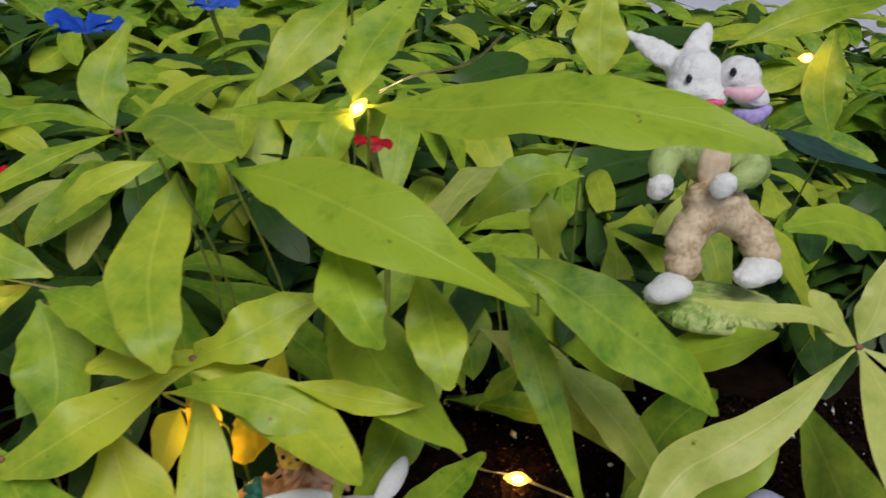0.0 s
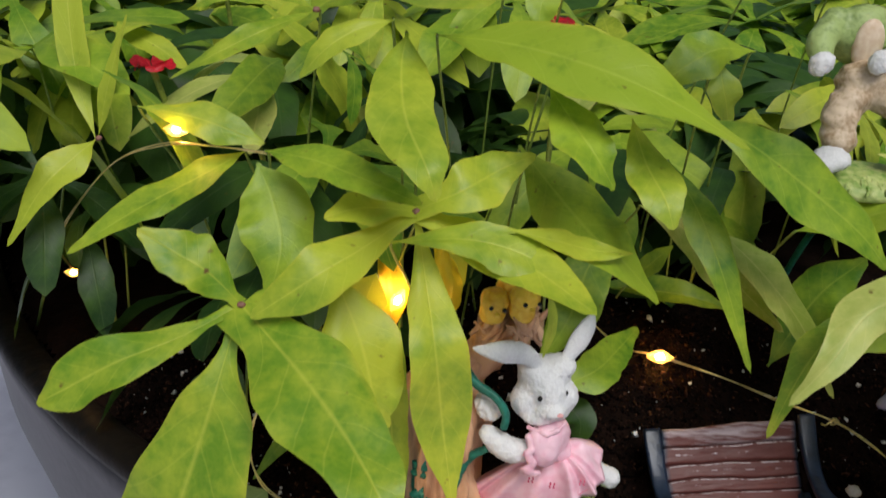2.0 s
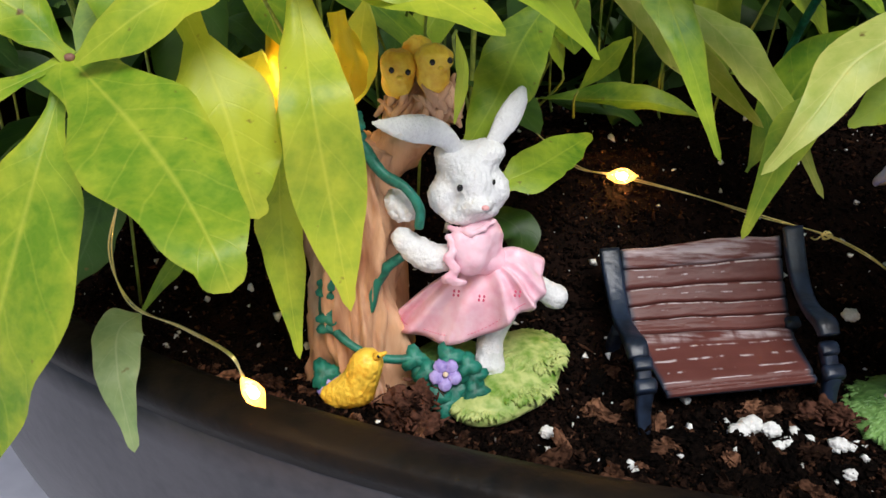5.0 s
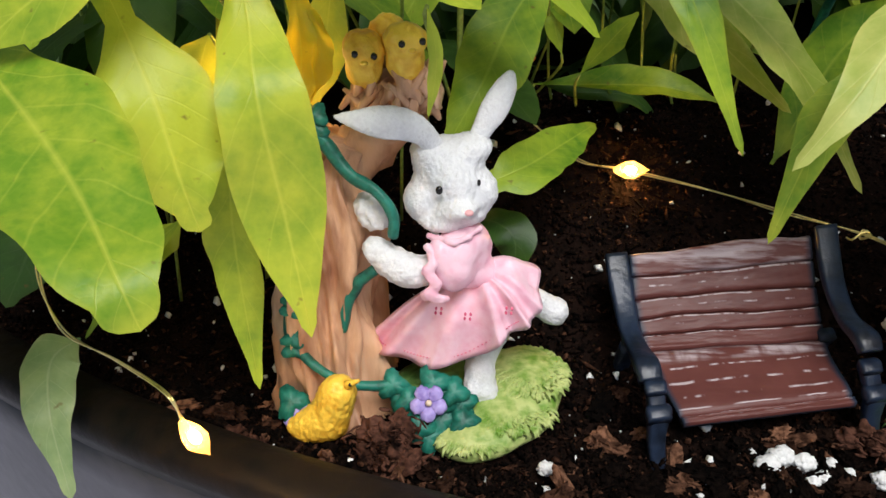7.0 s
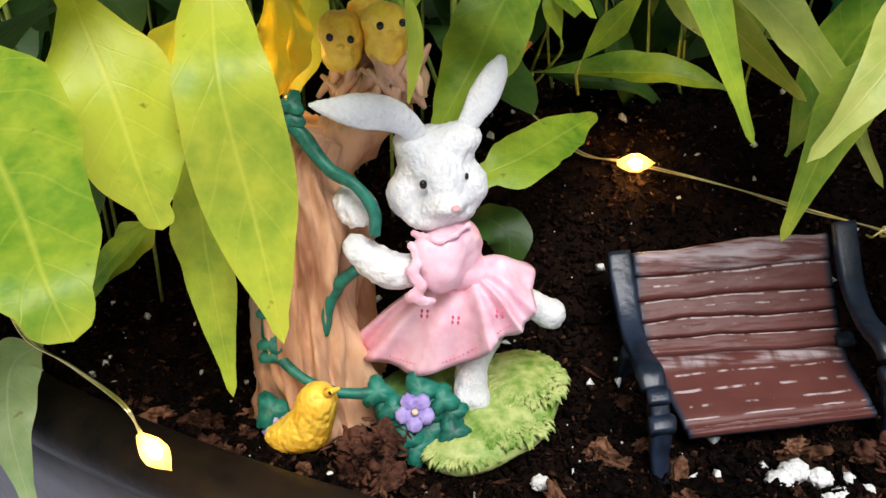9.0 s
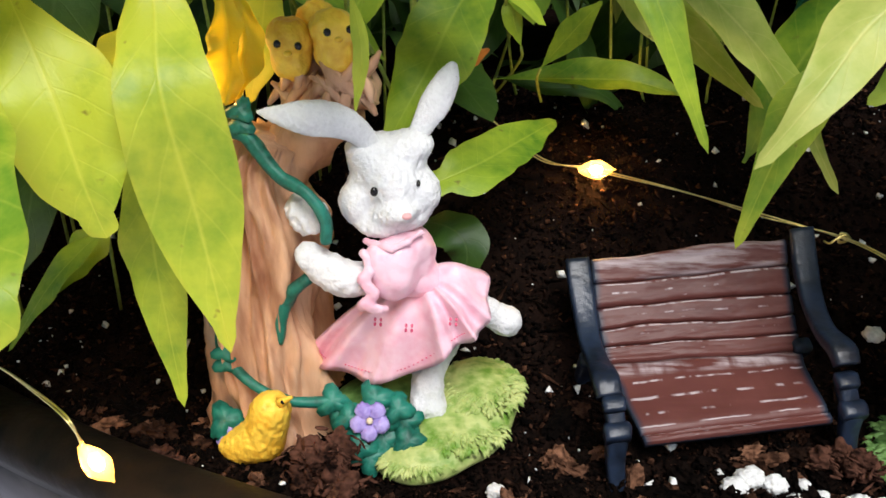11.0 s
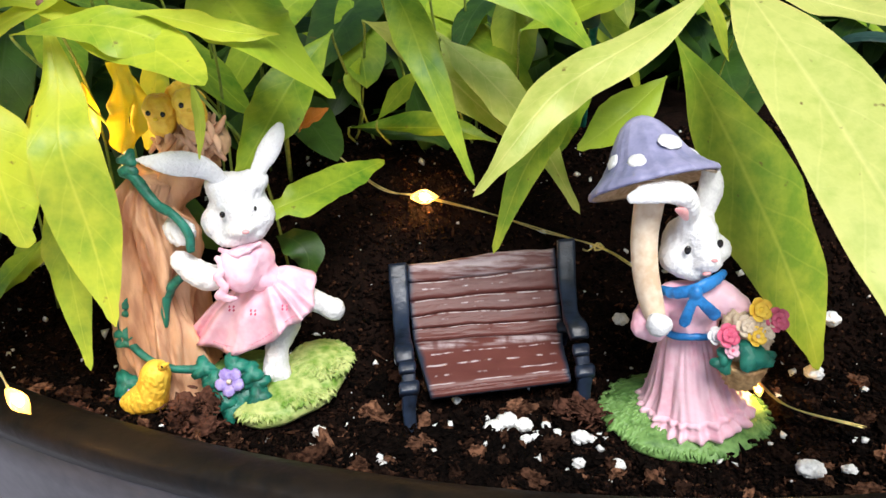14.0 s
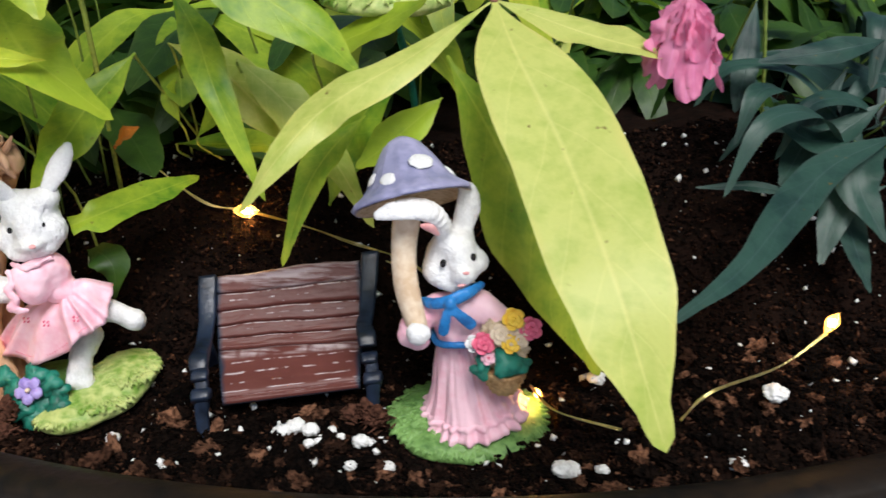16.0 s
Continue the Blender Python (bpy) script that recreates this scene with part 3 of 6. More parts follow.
def clod_mesh(count, seed):
    """Ragged lumps of peat, pulled out into fibres."""
    r, verts, faces = random.Random(seed), [], []
    balls = []
    for sub in (2, 3):
        ball = bmesh.new()
        bmesh.ops.create_icosphere(ball, subdivisions=sub, radius=1.0)
        balls.append(([v.co.copy() for v in ball.verts], [tuple(v.index for v in f.verts) for f in ball.faces]))
        ball.free()
    for _ in range(count):
        x, y = front(r)
        if math.hypot(x - POT_X, y - POT_Y) > 35.35:
            continue
        if math.hypot((x - 9.8) / 2.4, (y - 13.6) / 2.2) < 1 or math.hypot((x + 0.6) / 2.6, (y - 14.6) / 2.0) < 1:
            continue
        size = 0.05 + 0.20 * r.random() ** 3
        m = Matrix.LocRotScale(V((x, y, ground(x, y) + size * 0.55)), Euler((r.uniform(-0.6, 0.6), r.uniform(-0.6, 0.6), r.uniform(0, 6.3))), Vector((size * r.uniform(0.9, 1.7), size * r.uniform(0.6, 0.9), size * r.uniform(0.5, 0.8))) * CM)
        k, off = len(verts), Vector((r.uniform(0, 99), r.uniform(0, 99), 0))
        dirs, tris = balls[size > 0.10]
        for d in dirs:
            q = 1 + 0.6 * noise.noise(d * 1.5 + off) + 0.6 * noise.noise(Vector((d.x * 1.6, d.y * 6, d.z * 6)) + off) + 0.5 * noise.noise(Vector((d.x * 4, d.y * 13, d.z * 13)) + off)
            verts.append(tuple(m @ (d * max(0.2, q))))
        faces += [tuple(k + i for i in f) for f in tris]
    me = bpy.data.meshes.new("clods")
    me.from_pydata(verts, [], faces)
    me.materials.append(CLOD)
    return me


tagged(new("soil_clods", clod_mesh(2400, 7)), "coarse brown clods of bark and peat", "soil", kind="stuff")

# ---- leaves ----
UP = (0.0, -0.55, 0.84)


def lobe(bm, uvs, pts, width, peak=0.45, up=UP, fold=0.16, wave=0.16, tip=0.92, n=34, seed=0.0, foot=0.05, arms=3, neck=1.25):
    """One leaf blade along a midrib through places in centimetres; width across its widest place, which lies at peak."""
    cs = [p * CM for p in spline(pts, n)]
    w0, rows, ref = width * CM / 2, [], Vector(up).normalized()
    for i, c in enumerate(cs):
        s = i / n
        t = (cs[min(i + 1, n)] - cs[max(i - 1, 0)]).normalized()
        side = t.cross(ref)
        side = side.normalized() if side.length > 0.05 else Vector((1, 0, 0))
        nrm = side.cross(t)
        turn = 0.25 * math.sin(seed * 2.3) * s + 0.12 * math.sin(6 * s + seed)
        side, nrm = side * math.cos(turn) + nrm * math.sin(turn), nrm * math.cos(turn) - side * math.sin(turn)
        f = math.sin(math.pi / 2 * s / peak) ** neck if s < peak else math.cos(math.pi / 2 * (s - peak) / (1 - peak)) ** tip
        f = max(f, foot * (1 - s) + 1.25 * (1 - s) ** 0.5 * s ** 4)
        row = []
        for j in range(-arms, arms + 1):
            o = j / arms
            edge = 1 + 0.26 * noise.noise((s * 3.2 + seed, (1 if o > 0 else -1) * 2.7, seed)) + 0.10 * noise.noise((s * 9 + seed, o * 2, seed))
            lift = fold * abs(o) * f * w0 - 0.10 * o * o * f * w0 + wave * f * w0 * 2 * noise.noise((s * 5 + seed, o * 1.5 + seed, 7)) * abs(o)
            row.append((bm.verts.new(c + side * (o * f * w0 * edge) + nrm * lift), (0.5 + o / 2, s)))
        rows.append(row)
    for a, b in zip(rows, rows[1:]):
        for j in range(2 * arms):
            quad = (a[j], a[j + 1], b[j + 1], b[j])
            face = bm.faces.new([q[0] for q in quad])
            for loop, q in zip(face.loops, quad):
                loop[uvs].uv = q[1]


def stem(parent, pts, r=0.1, r2=None, material=None, name="stem"):
    bm = bmesh.new()
    tube(bm, pts, [r, r2 or r * 0.7], sides=6, n=10)
    return part(name, bm, material or STEM, parent)


def leaf(parent, material, *lobes, name="leaf"):
    """One leaf of one or more blades; each blade is (places, width) and, if wanted, its further settings."""
    bm = bmesh.new()
    uvs = bm.loops.layers.uv.new("UVMap")
    for k, (pts, width, *rest) in enumerate(lobes):
        lobe(bm, uvs, pts, width, seed=k * 3.3 + pts[0][0], **(rest[0] if rest else {}))
    foot = Vector(lobes[0][0][0])
    if name == "leaf" and (foot.x < -1 or foot.y > 17.5) and foot.z > 5:
        root = foot + Vector((1.2 * math.sin(foot.x * 7), 4.0, 0))
        stem(parent, [(root.x, root.y, ground(root.x, root.y) - 0.3), (root.x * 0.6 + foot.x * 0.4, root.y - 0.8, foot.z * 0.62), (foot.x, foot.y + 0.5, foot.z - 0.5), tuple(foot)], 0.04, 0.035, STALK)
    return part(name, bm, material, parent)


vine = tagged(new("sweet_potato_vine"), "lush lime green sweet potato vine with lobed leaves in the pot", "plant")

# the large leaves near the figurines
leaf(vine, GREEN, ([(-1.31, 17.80, 14.93), (0.57, 16.60, 15.28), (2.73, 15.40, 15.89), (4.85, 15.00, 15.81), (7.01, 14.90, 15.38)], 2.15),
     ([(-1.43, 17.80, 14.83), (-2.51, 18.20, 14.59), (-3.63, 18.60, 14.47), (-4.95, 19.00, 14.28)], 0.75),
     ([(-1.65, 18.00, 14.89), (-1.58, 19.00, 15.65), (-1.03, 20.00, 16.42), (-0.18, 21.50, 17.35)], 1.3),
     ([(-1.62, 17.80, 14.75), (-1.93, 17.30, 14.42), (-2.01, 17.00, 13.67)], 0.8))
leaf(vine, GREEN, ([(-4.30, 17.00, 13.53), (-2.87, 16.10, 13.64), (-1.33, 14.90, 13.58), (0.37, 14.00, 13.16), (2.35, 13.90, 12.19)], 2.0, dict(wave=0.12)))
leaf(vine, LIME, ([(-5.02, 15.70, 13.79), (-5.10, 15.00, 13.21), (-4.93, 13.50, 12.57), (-4.48, 12.20, 12.01), (-4.23, 12.00, 11.38)], 1.42, dict(peak=0.42)))
leaf(vine, LIME, ([(-7.39, 19.00, 13.58), (-6.14, 18.00, 14.34), (-4.93, 16.50, 14.63), (-3.85, 14.50, 14.84), (-3.28, 14.00, 14.87)], 1.65, dict(fold=-0.1)),
     ([(-7.45, 19.00, 13.60), (-8.32, 18.70, 14.00), (-9.21, 18.40, 14.04), (-10.31, 18.30, 13.58)], 0.66),
     ([(-7.45, 19.00, 13.54), (-8.45, 17.90, 13.25), (-9.53, 17.30, 12.74), (-10.66, 17.00, 12.09)], 0.72),
     ([(-7.57, 19.20, 13.58), (-8.06, 19.80, 14.21), (-8.10, 20.60, 14.91), (-7.83, 21.50, 15.80)], 1.1))
leaf(vine, LIME, ([(-5.32, 15.60, 14.08), (-6.10, 15.20, 13.89), (-6.77, 14.90, 13.45), (-7.26, 14.90, 12.88)], 0.75))
leaf(vine, GREEN, ([(-1.84, 15.30, 12.92), (-1.31, 14.30, 12.32), (-0.88, 13.60, 11.84), (-0.46, 13.60, 11.23)], 1.35))
leaf(vine, LIME, ([(0.07, 15.20, 12.34), (0.40, 14.60, 11.49), (0.69, 13.70, 11.02), (0.89, 13.40, 10.47)], 1.15))
leaf(vine, GREEN, ([(1.86, 16.40, 12.13), (3.20, 16.10, 11.63), (4.66, 15.90, 10.74), (6.20, 15.70, 9.68), (7.17, 15.65, 8.75)], 1.62))
leaf(vine, GREEN, ([(2.10, 18.60, 10.28), (2.86, 17.80, 9.23), (3.50, 16.70, 7.87), (4.58, 16.00, 5.31)], 0.95))
leaf(vine, GREEN, ([(-2.13, 17.20, 10.89), (-1.28, 16.20, 10.13), (-0.49, 15.20, 9.51), (0.30, 14.70, 9.03), (1.42, 15.00, 7.84)], 2.0))
leaf(vine, PALE, ([(1.71, 19.20, 8.69), (3.06, 18.70, 8.17), (4.44, 18.20, 6.98), (6.19, 18.00, 5.48)], 1.35))
leaf(vine, PALE, ([(10.4, 16.6, 10.3), (8.52, 15.30, 9.31), (7.12, 14.60, 8.68), (6.18, 14.40, 8.07), (5.32, 13.70, 7.26), (4.42, 13.40, 6.12)], 1.25, dict(fold=-0.12)),
     ([(10.4, 16.6, 10.3), (10.80, 14.60, 9.41), (11.62, 12.40, 7.93), (12.29, 9.90, 6.30), (12.77, 8.80, 4.81), (13.22, 8.20, 3.41)], 2.7, dict(peak=0.33, wave=0.05, tip=1.0)),
     ([(10.4, 16.6, 10.3), (12.26, 15.60, 9.77), (13.38, 15.00, 9.56), (14.41, 14.60, 9.37)], 1.3),
     ([(10.4, 16.6, 10.3), (8.90, 16.00, 11.28), (7.54, 15.80, 11.44), (6.00, 15.60, 11.74)], 0.5),
     ([(10.4, 16.6, 10.3), (9.49, 16.40, 11.06), (8.93, 16.60, 11.64)], 0.95, dict(tip=0.5)),
     ([(10.4, 16.6, 10.3), (10.82, 17.00, 11.21), (11.08, 17.50, 12.30)], 1.0))
leaf(vine, LIME, ([(12.02, 24.00, 13.05), (11.65, 24.50, 14.53), (11.75, 25.00, 16.27)], 1.35))
leaf(vine, GREEN, ([(13.42, 21.00, 10.88), (11.22, 20.50, 11.86), (9.47, 20.00, 11.79)], 1.5))
leaf(vine, LIME, ([(9.08, 26.00, 15.33), (11.64, 26.50, 16.45), (14.52, 27.00, 17.07)], 1.4))
leaf(vine, BLUE, ([(8.93, 21.00, 14.21), (10.36, 21.00, 13.70), (13.08, 21.50, 12.92)], 0.75))
leaf(vine, GREEN, ([(5.77, 18.00, 8.68), (7.28, 17.60, 9.36), (8.79, 17.20, 10.19)], 1.2))
leaf(vine, GREEN, ([(5.98, 18.00, 4.32), (6.84, 18.00, 6.66), (7.94, 18.00, 7.98)], 1.5))
leaf(vine, LIME, ([(7.23, 16.20, 7.54), (6.31, 15.80, 6.72), (5.66, 15.50, 5.71), (5.02, 15.10, 3.88)], 0.95))
leaf(vine, PALE, ([(3.76, 18.20, 8.46), (4.89, 17.70, 7.58), (6.16, 17.10, 6.25), (7.33, 16.50, 4.30)], 1.35, dict(peak=0.4)))
GOLD = leaf_material("leaf_golden", (0.95, 0.78, 0.03), (0.86, 0.58, 0.02), 0.4, 0.9)
leaf(vine, GOLD, ([(-3.95, 16.6, 8.30), (-3.86, 16.40, 7.30), (-3.88, 16.20, 6.70), (-4.00, 16.10, 6.15)], 0.75, dict(fold=0.7, wave=0.9, foot=0.5, tip=0.6)),
     ([(-3.90, 16.7, 8.30), (-3.60, 16.50, 7.50), (-3.66, 16.30, 6.80), (-3.82, 16.15, 6.20)], 0.6, dict(fold=-0.5, wave=0.8, foot=0.5)), name="golden_leaf")
leaf(vine, GOLD, ([(-5.6, 17.4, 8.2), (-5.2, 17.0, 7.2), (-5.1, 16.9, 6.2), (-5.3, 16.8, 5.2)], 0.8, dict(fold=0.4, wave=0.5)), name="golden_leaf")
DRY = leaf_material("leaf_withered", (0.52, 0.20, 0.03), (0.24, 0.08, 0.02))
leaf(vine, DRY, ([(-0.18, 19.00, 5.68), (0.26, 18.70, 6.14), (0.76, 18.60, 6.49)], 0.55, dict(fold=0.6, wave=0.3)), name="withered_leaf")
leaf(vine, DARK, ([(5.03, 22.00, 3.11), (3.64, 21.50, 4.62), (2.02, 21.20, 4.90), (1.08, 21.00, 5.21)], 0.5))
leaf(vine, GREEN, ([(1.94, 20.00, 5.69), (2.63, 20.00, 6.54), (3.16, 20.00, 7.14)], 0.6))
leaf(vine, GREEN, ([(1.50, 20.00, 6.16), (1.30, 20.00, 6.92), (1.55, 20.00, 7.51)], 0.5))
leaf(vine, GREEN, ([(9.16, 16.50, 7.91), (8.10, 15.80, 7.18), (6.98, 15.60, 6.38)], 1.1))
leaf(vine, LIME, ([(9.28, 16.90, 8.87), (10.47, 16.20, 6.90), (11.76, 15.30, 4.52), (12.76, 14.80, 2.46), (13.33, 14.40, 0.86)], 2.6))
leaf(vine, GREEN, ([(-0.46, 15.80, 4.75), (0.47, 16.20, 5.02), (1.33, 17.40, 5.02), (2.19, 18.80, 4.94)], 1.2, dict(peak=0.32, foot=0.5, tip=0.95)))
leaf(vine, GREEN, ([(0.99, 18.50, 8.58), (0.10, 17.30, 7.62), (-0.51, 16.00, 6.70), (-1.14, 15.60, 5.65)], 1.5))
leaf(vine, DARK, ([(-0.65, 17.00, 3.47), (-0.08, 16.50, 3.59), (0.29, 16.20, 3.29), (0.23, 16.00, 2.46)], 1.0))
leaf(vine, GREEN, ([(1.01, 21.00, 5.14), (2.80, 20.60, 5.27), (4.06, 20.20, 5.34), (5.42, 20.00, 4.99)], 1.0, dict(fold=0.5)))
# the two lobed leaves that hang before the tree stump
leaf(vine, FRESH, ([(-4.61, 14.80, 9.97), (-3.50, 14.50, 9.55), (-1.99, 13.50, 9.31), (-0.72, 12.30, 8.91)], 1.35, dict(peak=0.5, foot=0.5, tip=0.5)),
     ([(-2.51, 14.10, 9.96), (-1.48, 14.10, 9.75), (-0.53, 14.30, 9.47), (0.41, 14.40, 9.40)], 0.75),
     ([(-4.61, 14.80, 10.00), (-3.61, 14.70, 10.57), (-2.78, 15.40, 10.84), (-1.89, 15.80, 11.17)], 1.25, dict(foot=0.55)),
     ([(-4.61, 14.80, 9.97), (-5.42, 14.40, 10.17), (-6.02, 14.20, 10.19), (-6.62, 14.00, 10.02)], 0.85, dict(foot=0.5, tip=0.5)),
     ([(-4.61, 14.80, 9.97), (-5.73, 13.80, 9.45), (-6.72, 13.00, 9.06), (-8.05, 12.80, 8.10)], 1.3, dict(peak=0.6, foot=0.4)),
     ([(-4.61, 14.80, 9.95), (-4.29, 14.10, 8.46), (-4.02, 13.00, 7.41), (-3.72, 12.90, 5.38), (-3.37, 12.40, 3.50)], 1.5, dict(peak=0.6, foot=0.12)))
leaf(vine, FRESH, ([(-8.39, 13.50, 8.04), (-9.55, 12.80, 7.56), (-10.88, 12.30, 7.11), (-11.97, 12.10, 6.48), (-12.51, 12.00, 6.20)], 1.45, dict(peak=0.6, foot=0.22, neck=1.7)),
     ([(-8.39, 13.50, 8.04), (-9.04, 13.50, 8.77), (-9.73, 13.50, 9.21), (-10.57, 13.60, 9.71)], 1.3, dict(peak=0.5, foot=0.25)),
     ([(-8.39, 13.50, 8.04), (-6.92, 11.80, 7.55), (-5.79, 10.40, 7.03), (-5.00, 9.20, 6.52), (-4.75, 9.00, 5.91)], 2.2, dict(peak=0.32, foot=0.62, tip=1.1)),
     ([(-8.41, 13.50, 8.00), (-8.68, 12.60, 6.81), (-8.93, 12.00, 5.85), (-9.48, 11.20, 4.00), (-10.01, 11.00, 2.43), (-11.16, 10.90, -0.51)], 3.0, dict(peak=0.62, foot=0.14, neck=1.8)))
leaf(vine, FRESH, ([(-6.44, 14.20, 8.68), (-5.71, 13.40, 7.31), (-5.34, 13.00, 6.06), (-5.12, 12.90, 5.20)], 1.9, dict(peak=0.38, foot=0.3, tip=1.2)))
leaf(vine, GREEN, ([(-4.86, 14.60, 7.22), (-4.95, 14.30, 5.17), (-4.85, 13.90, 3.67), (-4.57, 13.30, 1.73)], 0.95))
leaf(vine, GREEN, ([(-8.17, 15.70, 10.90), (-6.98, 14.90, 11.03), (-5.75, 14.00, 10.98), (-4.49, 13.40, 10.71)], 1.15))
leaf(vine, GREEN, ([(-8.92, 17.00, 10.40), (-9.94, 16.60, 9.83), (-11.47, 16.00, 9.03), (-12.96, 15.40, 8.08)], 1.1))
leaf(vine, GREEN, ([(-8.42, 16.00, 10.47), (-8.01, 15.60, 9.71), (-7.71, 14.90, 8.83), (-7.93, 14.40, 7.74)], 1.9))
leaf(vine, LIME, ([(-11.52, 17.20, 11.31), (-10.24, 17.00, 11.22), (-9.24, 16.80, 11.00), (-8.39, 16.80, 10.68)], 1.0))
leaf(vine, LIME, ([(-13.75, 20.00, 9.41), (-14.40, 20.80, 11.19), (-14.68, 21.60, 13.54), (-14.74, 22.40, 15.55)], 0.85),
     ([(-13.66, 20.00, 9.51), (-13.23, 20.00, 11.05), (-12.62, 20.20, 12.93)], 0.5),
     ([(-13.75, 20.00, 9.41), (-14.17, 19.40, 9.05), (-14.83, 18.60, 8.36), (-15.70, 18.00, 6.88)], 1.0))
leaf(vine, SAGE, ([(-8.02, 14.00, 2.38), (-8.35, 13.40, 2.27), (-8.17, 12.60, 1.62), (-7.85, 12.00, 0.24)], 1.15, dict(peak=0.3)))
leaf(vine, LIME, ([(-3.43, 18.40, 8.37), (-3.61, 17.80, 6.94), (-3.85, 17.40, 5.76)], 1.0))
leaf(vine, LIME, ([(-1.48, 14.00, 8.58), (-1.33, 13.80, 7.76), (-1.46, 13.80, 6.85)], 0.26))
leaf(vine, LIME, ([(-2.22, 22.00, 16.74), (-3.15, 21.00, 15.77), (-4.26, 20.00, 14.39)], 1.4))
leaf(vine, LIME, ([(4.34, 21.00, 15.04), (4.28, 21.50, 16.24), (4.28, 22.00, 17.58)], 1.4))
leaf(vine, GREEN, ([(3.87, 18.80, 13.28), (2.86, 18.60, 13.31), (1.93, 18.20, 12.89), (0.97, 18.00, 12.11)], 1.3))
leaf(vine, LIME, ([(2.88, 18.50, 13.06), (3.05, 18.00, 12.25), (3.37, 18.00, 11.31)], 0.9))

leaf(vine, LIME, ([(-5.54, 16.40, 7.51), (-5.77, 16.20, 6.82), (-6.06, 16.00, 5.56)], 1.0))
leaf(vine, DARK, ([(-9.58, 17.50, 4.31), (-9.93, 16.80, 3.04), (-10.47, 16.00, 1.76)], 1.7))
leaf(vine, GREEN, ([(-6.50, 16.50, 3.75), (-7.68, 16.00, 2.68), (-8.74, 15.60, 1.25)], 0.6))
leaf(vine, GREEN, ([(-6.77, 17.00, 3.36), (-7.30, 16.60, 2.90), (-8.11, 16.00, 2.06)], 0.8))
leaf(vine, LIME, ([(-5.11, 14.20, 9.45), (-3.49, 14.00, 9.70), (-2.23, 13.80, 9.52), (-1.16, 13.40, 9.05)], 1.25, dict(peak=0.6)))

NODE = painted("stalk_node", (0.28, 0.12, 0.10), (0.16, 0.10, 0.04), 0.5)
for p in ((-4.61, 14.75, 9.99), (-8.37, 13.45, 8.06), (-7.41, 18.95, 13.59), (-13.64, 19.95, 9.48), (10.4, 16.55, 10.3)):
    bm = bmesh.new()
    blob(bm, p, (0.10, 0.08, 0.08), rough=0.2, sub=2)
    part("stalk_node", bm, NODE, vine)

# ---- leaves further back, on many stems ----
shapes = []
for k in range(10):
    r = random.Random(40 + k)
    bm = bmesh.new()
    uvs = bm.loops.layers.uv.new("UVMap")
    for a in ([0] if k < 2 else [-62, 0, 58] if k < 5 else [-105, -50, 0, 48, 100]):
        L = (5.2 if a == 0 else 3.6) * r.uniform(0.85, 1.15)
        d = Vector((math.sin(radians(a)), math.cos(radians(a)), 0))
        droop = r.uniform(0.15, 0.5)
        lobe(bm, uvs, [(0, 0, 0), d * L * 0.35 + Vector((0, 0, 0.15)), d * L * 0.7 - Vector((0, 0, L * droop * 0.3)), d * L - Vector((0, 0, L * droop))],
             L * 0.30, up=(0, 0, 1), seed=k * 5 + a * 0.1, n=14, arms=2, wave=0.14, foot=0.28 if k > 1 else 0.15, neck=1.9 if k > 1 else 1.25, peak=0.58 if k > 1 else 0.45, tip=0.55)
    me = bpy.data.meshes.new("leaf_blade")
    bm.to_mesh(me)
    bm.free()
    me.polygons.foreach_set("use_smooth", [True] * len(me.polygons))
    shapes.append(me)
tinted = {}
r = random.Random(11)


def place_leaf(r, x, y, z, lit_tone):
    mat = r.choice((LIME, LIME, GREEN, GREEN, GREEN, PALE)) if lit_tone else DARK
    me = r.choice(shapes)
    s = r.uniform(0.85, 1.35)
    m = Matrix.LocRotScale(V((x, y, z)), Euler((radians(r.uniform(-40, 15)), radians(r.uniform(-30, 30)), radians(180 + r.uniform(-120, 120)))), (s, s, s))
    return me, mat, m


def canopy(x, y):
    return 10.2 + 2.4 * noise.noise((x * 0.12, y * 0.12, 2)) + (1.2 if x < 0 else -0.6) + 0.02 * (y - 20)


for k in range(190):
    x, y = r.uniform(-26, 24), 18.5 + 22 * r.random() ** 1.2
    top = canopy(x, y)
    z = top - 6.5 * r.random() ** 1.4
    if x > -6 and y < 23:
        y += 5.0
    if x > 11:
        y, z = y + 6.0, z - 1.5
    # top layer takes lit tones; leaves below it carry their shade as dark green
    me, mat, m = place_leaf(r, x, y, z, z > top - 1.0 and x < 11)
    key = (me.name, mat.name)
    if key not in tinted:
        tinted[key] = me.copy()
        tinted[key].materials.append(mat)
    ob = new("leaf", tinted[key])
    ob.parent = vine
    ob.matrix_basis = m
    if k % 9 == 0:
        stem(vine, [(x + r.uniform(-2, 2), y + r.uniform(0, 3), ground(x, y) - 0.3), (x + r.uniform(-1, 1), y + 1, z * 0.6), (x, y, z)], 0.055, material=STALK)
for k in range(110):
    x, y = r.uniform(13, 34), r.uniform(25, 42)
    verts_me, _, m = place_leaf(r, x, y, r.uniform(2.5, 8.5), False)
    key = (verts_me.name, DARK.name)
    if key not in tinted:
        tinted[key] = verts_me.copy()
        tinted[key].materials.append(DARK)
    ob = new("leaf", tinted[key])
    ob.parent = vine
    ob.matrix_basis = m
